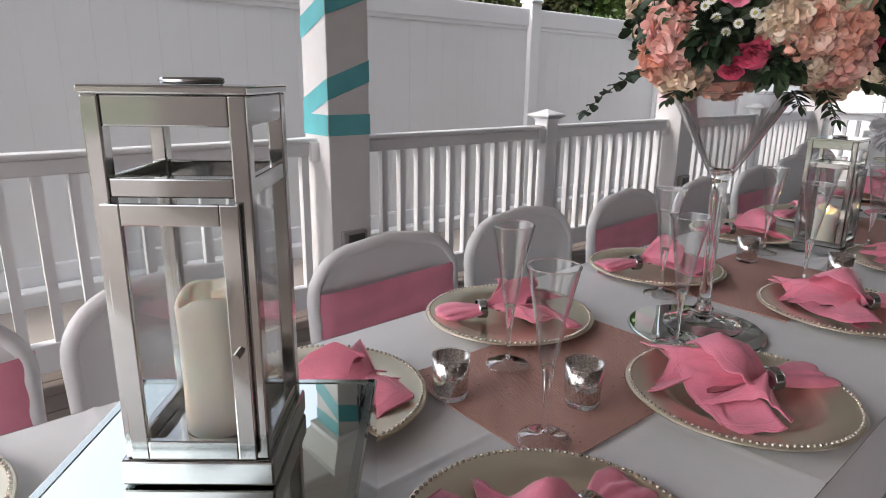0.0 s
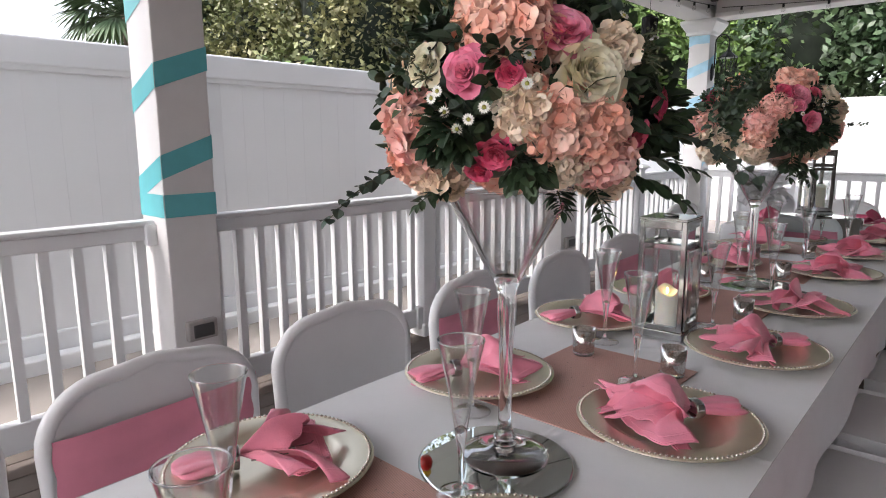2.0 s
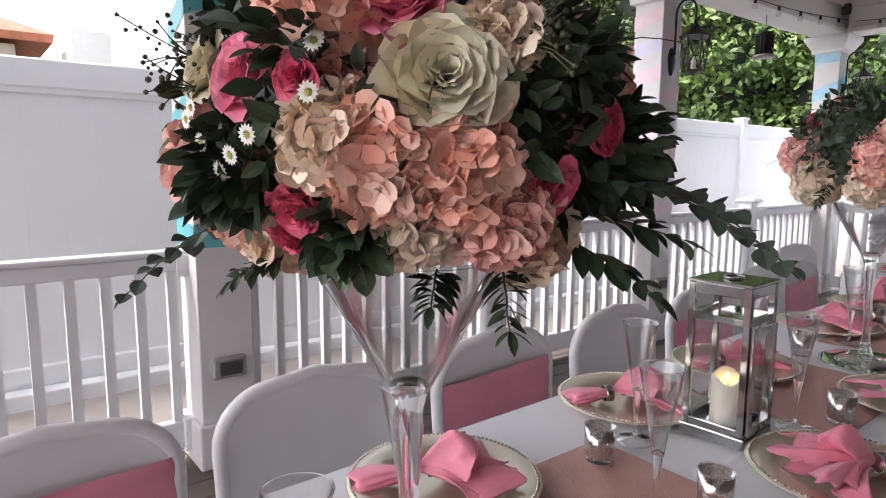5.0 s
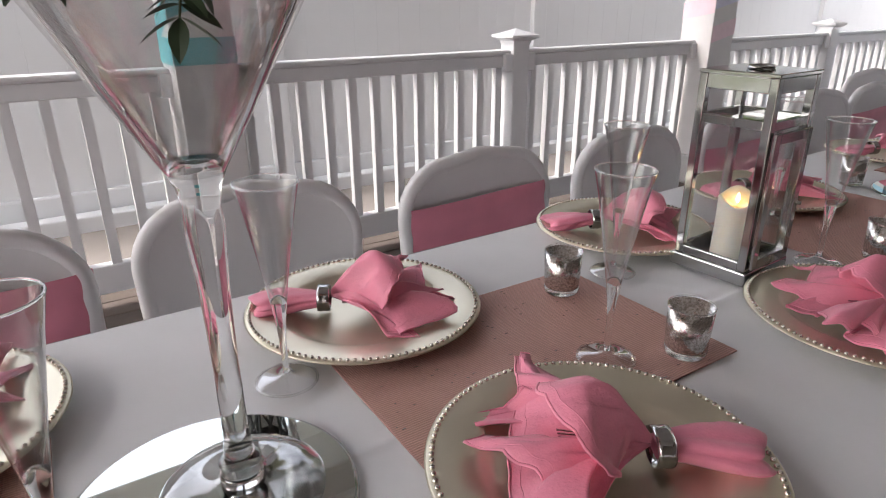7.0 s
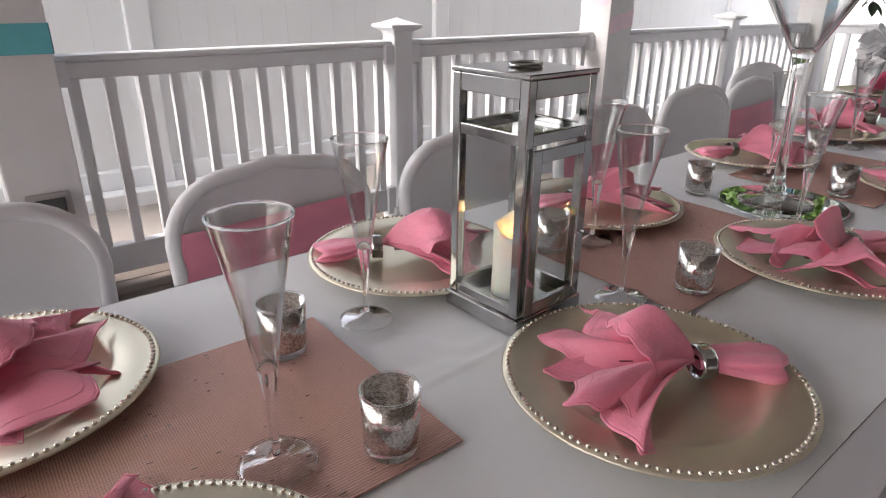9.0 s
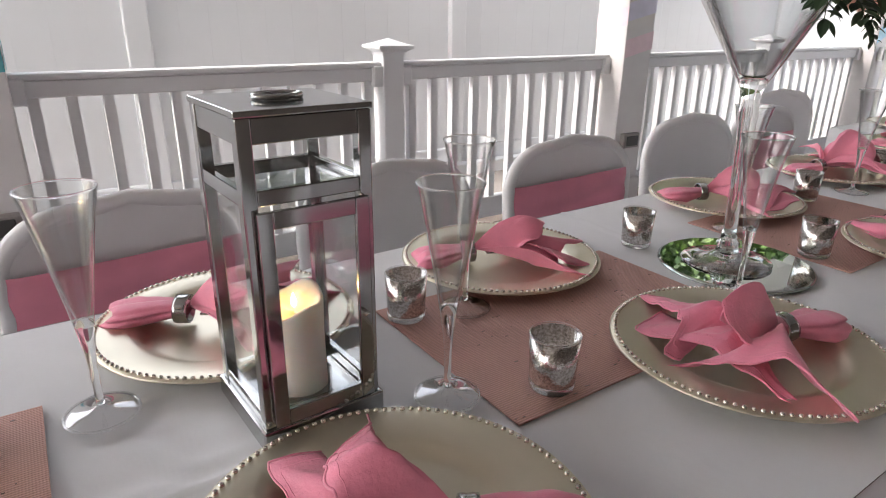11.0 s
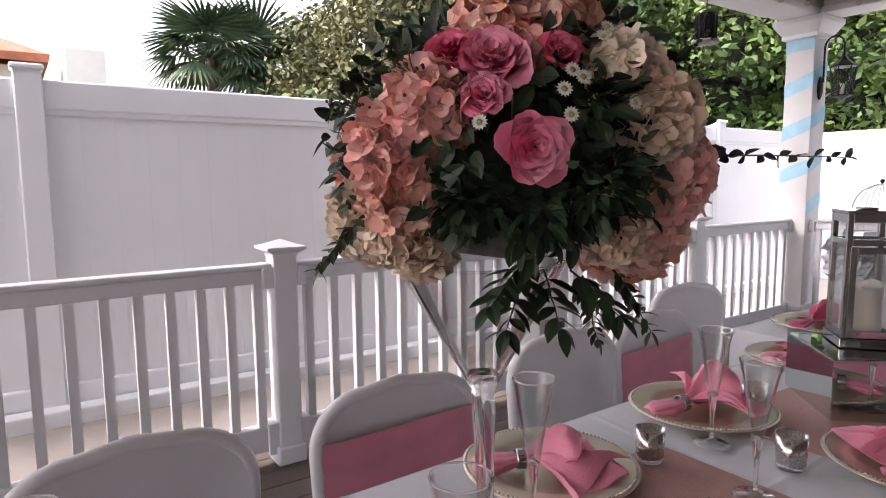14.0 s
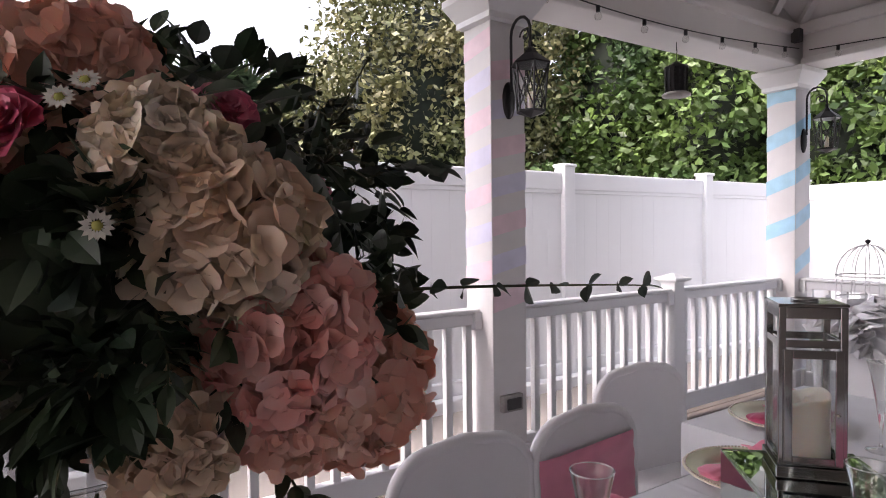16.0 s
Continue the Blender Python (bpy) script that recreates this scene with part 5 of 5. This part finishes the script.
def string_lights(p0, p1, n, sag):
    s = thing("string_lights", "black cord of clear round string lights under the roof", "string lights", "string lights")
    p0, p1 = Vector(p0), Vector(p1)
    pts = [p0.lerp(p1, i / 24) - Vector((0, 0, sag * math.sin(math.pi * i / 24))) for i in range(25)]
    bm = bmesh.new()
    tube(bm, pts, 0.004, 5)
    part("cord", bm, BLACK, s)
    for i in range(n):
        t = (i + 0.5) / n
        p = p0.lerp(p1, t) - Vector((0, 0, sag * math.sin(math.pi * t)))
        bm = bmesh.new()
        lathe(bm, [(0, 0), (0.012, 0), (0.012, -0.035), (0, -0.035)], 8, Matrix.Translation(p))
        k = part("socket", bm, BLACK, s)
        bm = bmesh.new()
        lathe(bm, [(0.008, -0.034), (0.021, -0.05), (0.023, -0.062), (0.016, -0.077), (0, -0.083)], 12, Matrix.Translation(p))
        o = part("bulb", bm, BULB, k, smooth=True)
        o.visible_shadow = False


string_lights((7.85, 2.46, 2.71), (4.2, 2.46, 2.71), 9, 0.1)
string_lights((7.88, 2.4, 2.69), (7.88, -2.5, 2.71), 12, 0.12)
string_lights((3.9, 2.47, 2.71), (7.95, 0.3, 2.71), 10, 0.12)
orn = thing("hanging_ornament", "small red and yellow ornament hanging from the beam", "ornament", m=Matrix.Translation((3.25, 2.5, 2.26)))
bm = bmesh.new()
lathe(bm, [(0, 0), (0.03, 0.008), (0.045, 0.04), (0.038, 0.08), (0.022, 0.1), (0, 0.1)], 16)
part("red_body", bm, REDPAINT, orn, smooth=True)
bm = bmesh.new()
lathe(bm, [(0, 0.1005), (0.03, 0.1005), (0.034, 0.12), (0.02, 0.145), (0, 0.15)], 16)
part("yellow_top", bm, YELLOWPAINT, orn, smooth=True)
bm = bmesh.new()
tube(bm, [(0, 0, 0.148), (0, 0.04, 0.34)], 0.002, 5)
part("string", bm, BLACK, orn)
bm = bmesh.new()
box(bm, 7.82, 7.88, 2.44, 2.51, 2.76, 2.86, 0.008)
tagged(part("speaker_box", bm, DARKGAP), "small dark speaker under the beam corner", "speaker")


# ---- far table: birdcage, tulle, glasses ----
def birdcage(x, y, z):
    b = thing("birdcage", "white wire dome birdcage on a stand", "birdcage", m=Matrix.Translation((x, y, z)))
    r, h = 0.15, 0.24
    for k in range(14):
        bm = bmesh.new()
        a = math.pi * 2 * k / 14
        pts = [(r * math.cos(a), r * math.sin(a), 0), (r * math.cos(a), r * math.sin(a), h)] + [(r * math.cos(e) * math.cos(a), r * math.cos(e) * math.sin(a), h + 0.17 * math.sin(e)) for e in (0.3, 0.6, 0.9, 1.2, 1.5)]
        tube(bm, pts, 0.0028, 5)
        part("wire", bm, WHITE_PAINT, b)
    for zz in (0.0, 0.12, h):
        bm = bmesh.new()
        tube(bm, [(r * math.cos(k * math.pi / 16), r * math.sin(k * math.pi / 16), zz) for k in range(32)], 0.004, 5, True)
        part("hoop", bm, WHITE_PAINT, b)
    bm = bmesh.new()
    lathe(bm, [(0, 0.44), (0.012, 0.435), (0.014, 0.425), (0.006, 0.415), (0.004, 0.4), (0, 0.4)], 12)
    part("finial", bm, BLACK, b, smooth=True)
    bm = bmesh.new()
    lathe(bm, [(0, -0.005), (r + 0.01, -0.005), (r + 0.01, 0.008), (0, 0.008)], 24)
    part("floor_plate", bm, WHITE_PAINT, b)
    bm = bmesh.new()
    lathe(bm, [(0, -z), (0.14, -z), (0.13, -z + 0.02), (0.02, -z + 0.05), (0.018, -0.006), (0, -0.006)], 20)
    part("stand", bm, WHITE_PAINT, b)


birdcage(6.7, 1.52, 0.84)


def tulle_bunch(x, y, z, r, seed):
    rnd = random.Random(seed)
    bm = bmesh.new()
    for k in range(64):
        a = rnd.random() * 6.28
        d = Vector((math.cos(a), math.sin(a), rnd.uniform(-0.3, 1.1)))
        p = Vector((x, y, z))
        s = d.orthogonal().normalized()
        ph = rnd.random() * 6

        def f(u, v, d=d, s=s, ph=ph):
            q = 2 * v - 1
            return p + d * r * (0.75 + 0.25 * math.sin(ph)) * u + s * q * r * 0.36 * math.sin(u * 2.4) + d.cross(s) * 0.16 * r * math.sin(q * 7 + 9 * u + ph) * u - Vector((0, 0, 0.35 * r * u * u))
        grid(bm, 7, 12, f)
    o = part("tulle_bow", bm, TULLE, None, smooth=True)
    tagged(o, "gathered white tulle bow tied on a chair", "tulle", "", "stuff")


tulle_bunch(6.2, 1.4, 0.85, 0.2, 3)
copy_thing(plain, Matrix.Translation((6.35, 1.4, 0)) @ Matrix.Rotation(radians(-80), 4, "Z"))


def banner():
    o = thing("printed_carton", "white carton with blue printed bars behind the railing", "carton", m=Matrix.Translation((8.75, 2.0, -0.03)))
    bm = bmesh.new()
    box(bm, -0.2, 0.2, -0.3, 0.3, 0, 0.75, 0.01)
    part("body", bm, FENCE_WHITE, o)
    for k in range(6):
        bm = bmesh.new()
        box(bm, -0.204, -0.2005, -0.22, 0.22, 0.12 + k * 0.1, 0.17 + k * 0.1)
        part("printed_bar", bm, NAVY, o)


banner()


# ---- greenery and house behind the fence ----
def foliage_mass(name, label, blobs, material, count, size, seed, trunk=None, category="tree"):
    t = thing(name, label, category, "trees behind the fence")
    rnd = random.Random(seed)
    wsum = sum(b[3] * b[5] + b[4] * b[5] for b in blobs)
    verts, faces = [], []
    for bx, by, bz, rx, ry, rz in blobs:
        n = int(count * (rx * rz + ry * rz) / wsum)
        clumps = max(6, n // 45)
        for c in range(clumps):
            d = Vector((rnd.gauss(0, 1), rnd.gauss(0, 1), rnd.gauss(0, 1))).normalized()
            k = rnd.uniform(0.75, 1.08)
            cp = Vector((bx + d.x * rx * k, by + d.y * ry * k, bz + d.z * rz * k))
            cr = rnd.uniform(0.18, 0.42) * min(1.0, rz)
            for _ in range(n // clumps):
                p = cp + Vector((rnd.gauss(0, 1), rnd.gauss(0, 1), rnd.gauss(0, 0.8))) * cr * 0.6
                a = Vector((rnd.uniform(-1, 1), rnd.uniform(-1, 1), rnd.uniform(-1, 0.5))).normalized()
                b = a.cross(Vector((rnd.uniform(-1, 1), rnd.uniform(-1, 1), rnd.uniform(-1, 1)))).normalized()
                s = size * rnd.uniform(0.6, 1.3)
                i = len(verts)
                verts += [p, p + a * s * 0.5 + b * s * 0.26, p + a * s, p + a * s * 0.5 - b * s * 0.26]
                faces.append((i, i + 1, i + 2, i + 3))
    me = bpy.data.meshes.new("crown")
    me.from_pydata([tuple(v) for v in verts], [], faces)
    me.materials.append(material)
    o = new("crown", me)
    o.parent = t
    tagged(o, kind="stuff")
    # dark solid hulls that stand in for shade between the crown leaves
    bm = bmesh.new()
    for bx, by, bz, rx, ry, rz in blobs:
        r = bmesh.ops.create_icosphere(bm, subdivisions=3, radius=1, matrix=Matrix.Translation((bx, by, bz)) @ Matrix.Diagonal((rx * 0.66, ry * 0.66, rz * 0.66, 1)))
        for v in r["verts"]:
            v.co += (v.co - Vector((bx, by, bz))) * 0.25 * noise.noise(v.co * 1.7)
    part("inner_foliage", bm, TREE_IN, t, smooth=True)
    bm = bmesh.new()
    for bx, by, bz, rx, ry, rz in blobs:
        tube(bm, [(bx, by, -0.15), (bx + 0.1, by, bz * 0.5), (bx - 0.1, by + 0.1, bz)], 0.16, 7, taper=0.5)
        for k in range(4):
            a = k * 1.7
            tube(bm, [(bx, by, bz * 0.45), (bx + rx * 0.5 * math.cos(a), by + ry * 0.5 * math.sin(a), bz + rz * 0.3)], 0.06, 6, taper=0.4)
    part("trunk", bm, BARK, t, smooth=True)


foliage_mass("hedge_tree", "dense bright green leafy tree behind the fence", [(13.2, 6.3, 3.1, 1.6, 1.3, 2.3), (12.9, 8.0, 3.6, 1.6, 1.4, 2.8), (13.6, 4.6, 2.4, 1.4, 1.3, 1.7)], TREE_A, 52000, 0.17, 1)
foliage_mass("shade_tree", "dark green tree behind the far fence", [(14.5, 3.0, 3.4, 1.8, 1.6, 2.2), (14.2, 0.5, 3.2, 1.6, 1.8, 2.2), (14.0, -2.5, 3.0, 1.8, 2.0, 2.2), (16.0, 5.6, 4.2, 2.0, 2.2, 2.4)], TREE_C, 40000, 0.175, 2)
foliage_mass("olive_tree", "olive-green tree with thin foliage behind the fence", [(8.6, 9.4, 3.5, 1.7, 1.2, 2.4), (10.9, 9.8, 4.3, 1.6, 1.4, 3.2), (7.9, 11.5, 3.0, 1.2, 0.9, 1.6)], TREE_B, 46000, 0.13, 3)
foliage_mass("low_shrub", "low green shrub just over the fence top", [(5.2, 6.2, 1.6, 1.0, 0.5, 0.5), (8.3, 6.4, 1.65, 1.2, 0.5, 0.5)], TREE_A, 5000, 0.12, 4, category="shrub")
foliage_mass("back_tree", "tall dark trees far behind the fence", [(12.5, 14.0, 3.4, 2.6, 1.5, 2.6), (16.5, 11.5, 4.2, 2.4, 2.0, 3.0)], TREE_C, 14000, 0.24, 5)


def palm(x, y, h, seed, fr=1.5):
    p = thing("palm_tree", "fan of dark palm fronds above the fence", "palm", "trees behind the fence")
    rnd = random.Random(seed)
    bm = bmesh.new()
    tube(bm, [(x, y, -0.15), (x + 0.1, y, h * 0.5), (x, y, h)], 0.16, 9, taper=0.7)
    part("trunk", bm, BARK, p, smooth=True)
    for k in range(34):
        a = k * 2.4
        el = rnd.uniform(-0.3, 1.2)
        d = Vector((math.cos(a) * math.cos(el), math.sin(a) * math.cos(el), math.sin(el)))
        bm = bmesh.new()
        c = Vector((x, y, h)) + d * fr * 0.45
        tube(bm, [(x, y, h), tuple(c)], 0.012, 4)
        s = d.cross(Vector((0, 0, 1))).normalized()
        up = s.cross(d)
        for j in range(17):
            q = (j - 8) / 8 * 1.35
            dd = d * math.cos(q) + s * math.sin(q)
            leaf(bm, c, dd + Vector((0, 0, -0.12 * abs(q))), up, fr * 0.62 * (1 - 0.25 * abs(q) / 1.35), 0.034, 0.3, 0.45)
        part("frond", bm, PALM, p)


palm(5.9, 13.0, 3.7, 1, 1.4)
palm(6.9, 13.3, 3.6, 2, 1.6)
palm(7.9, 13.8, 3.5, 3, 1.5)


def house():
    h = thing("house", "white stucco house with terracotta roof behind the fence", "house", m=Matrix.Translation((-2.0, 24.4, -0.05)) @ Matrix.Scale(1.85, 4))
    bm = bmesh.new()
    box(bm, -5, 2.6, 0, 4, -0.65, 2.75, 0.02)
    part("wall", bm, STUCCO, h)
    bm = bmesh.new()
    vs = [bm.verts.new(v) for v in ((-5.4, -0.5, 2.75), (3.1, -0.5, 2.75), (3.1, 4.5, 2.75), (-5.4, 4.5, 2.75), (-4.0, 2.0, 3.7), (1.4, 2.0, 3.7))]
    for f in ((0, 1, 5, 4), (1, 2, 5), (2, 3, 4, 5), (3, 0, 4)):
        bm.faces.new([vs[i] for i in f])
    soften(part("roof", bm, ROOFTILE, h), 0.14, off=1.0)
    bm = bmesh.new()
    box(bm, -2.5, -1.2, -0.03, 0.05, 1.2, 2.3)
    part("window", bm, NAVY, h)
    bm = bmesh.new()
    box(bm, 3.3, 3.9, -1, 0.2, -0.65, 2.95, 0.02)
    part("side_wall", bm, STUCCO, h)


house()

# ---- deck boards, last: one object each ----
bm = bmesh.new()
box(bm, -2.5, 8.3, -0.0685, 0.0685, -0.03, 0.0, 0.004)
board_mesh = mesh_of("deck_board", bm, DECK, False)
for i in range(52):
    o = new("deck_board", board_mesh)
    o.parent = deck
    o.location = (0, 2.95 - 0.143 * i, 0)
bm = bmesh.new()
box(bm, -2.5, 8.3, 3.022, 3.045, -0.25, 0.0, 0.004)
tagged(part("trim_fascia", bm, DECK), "brown deck edge board", "trim", kind="structure")
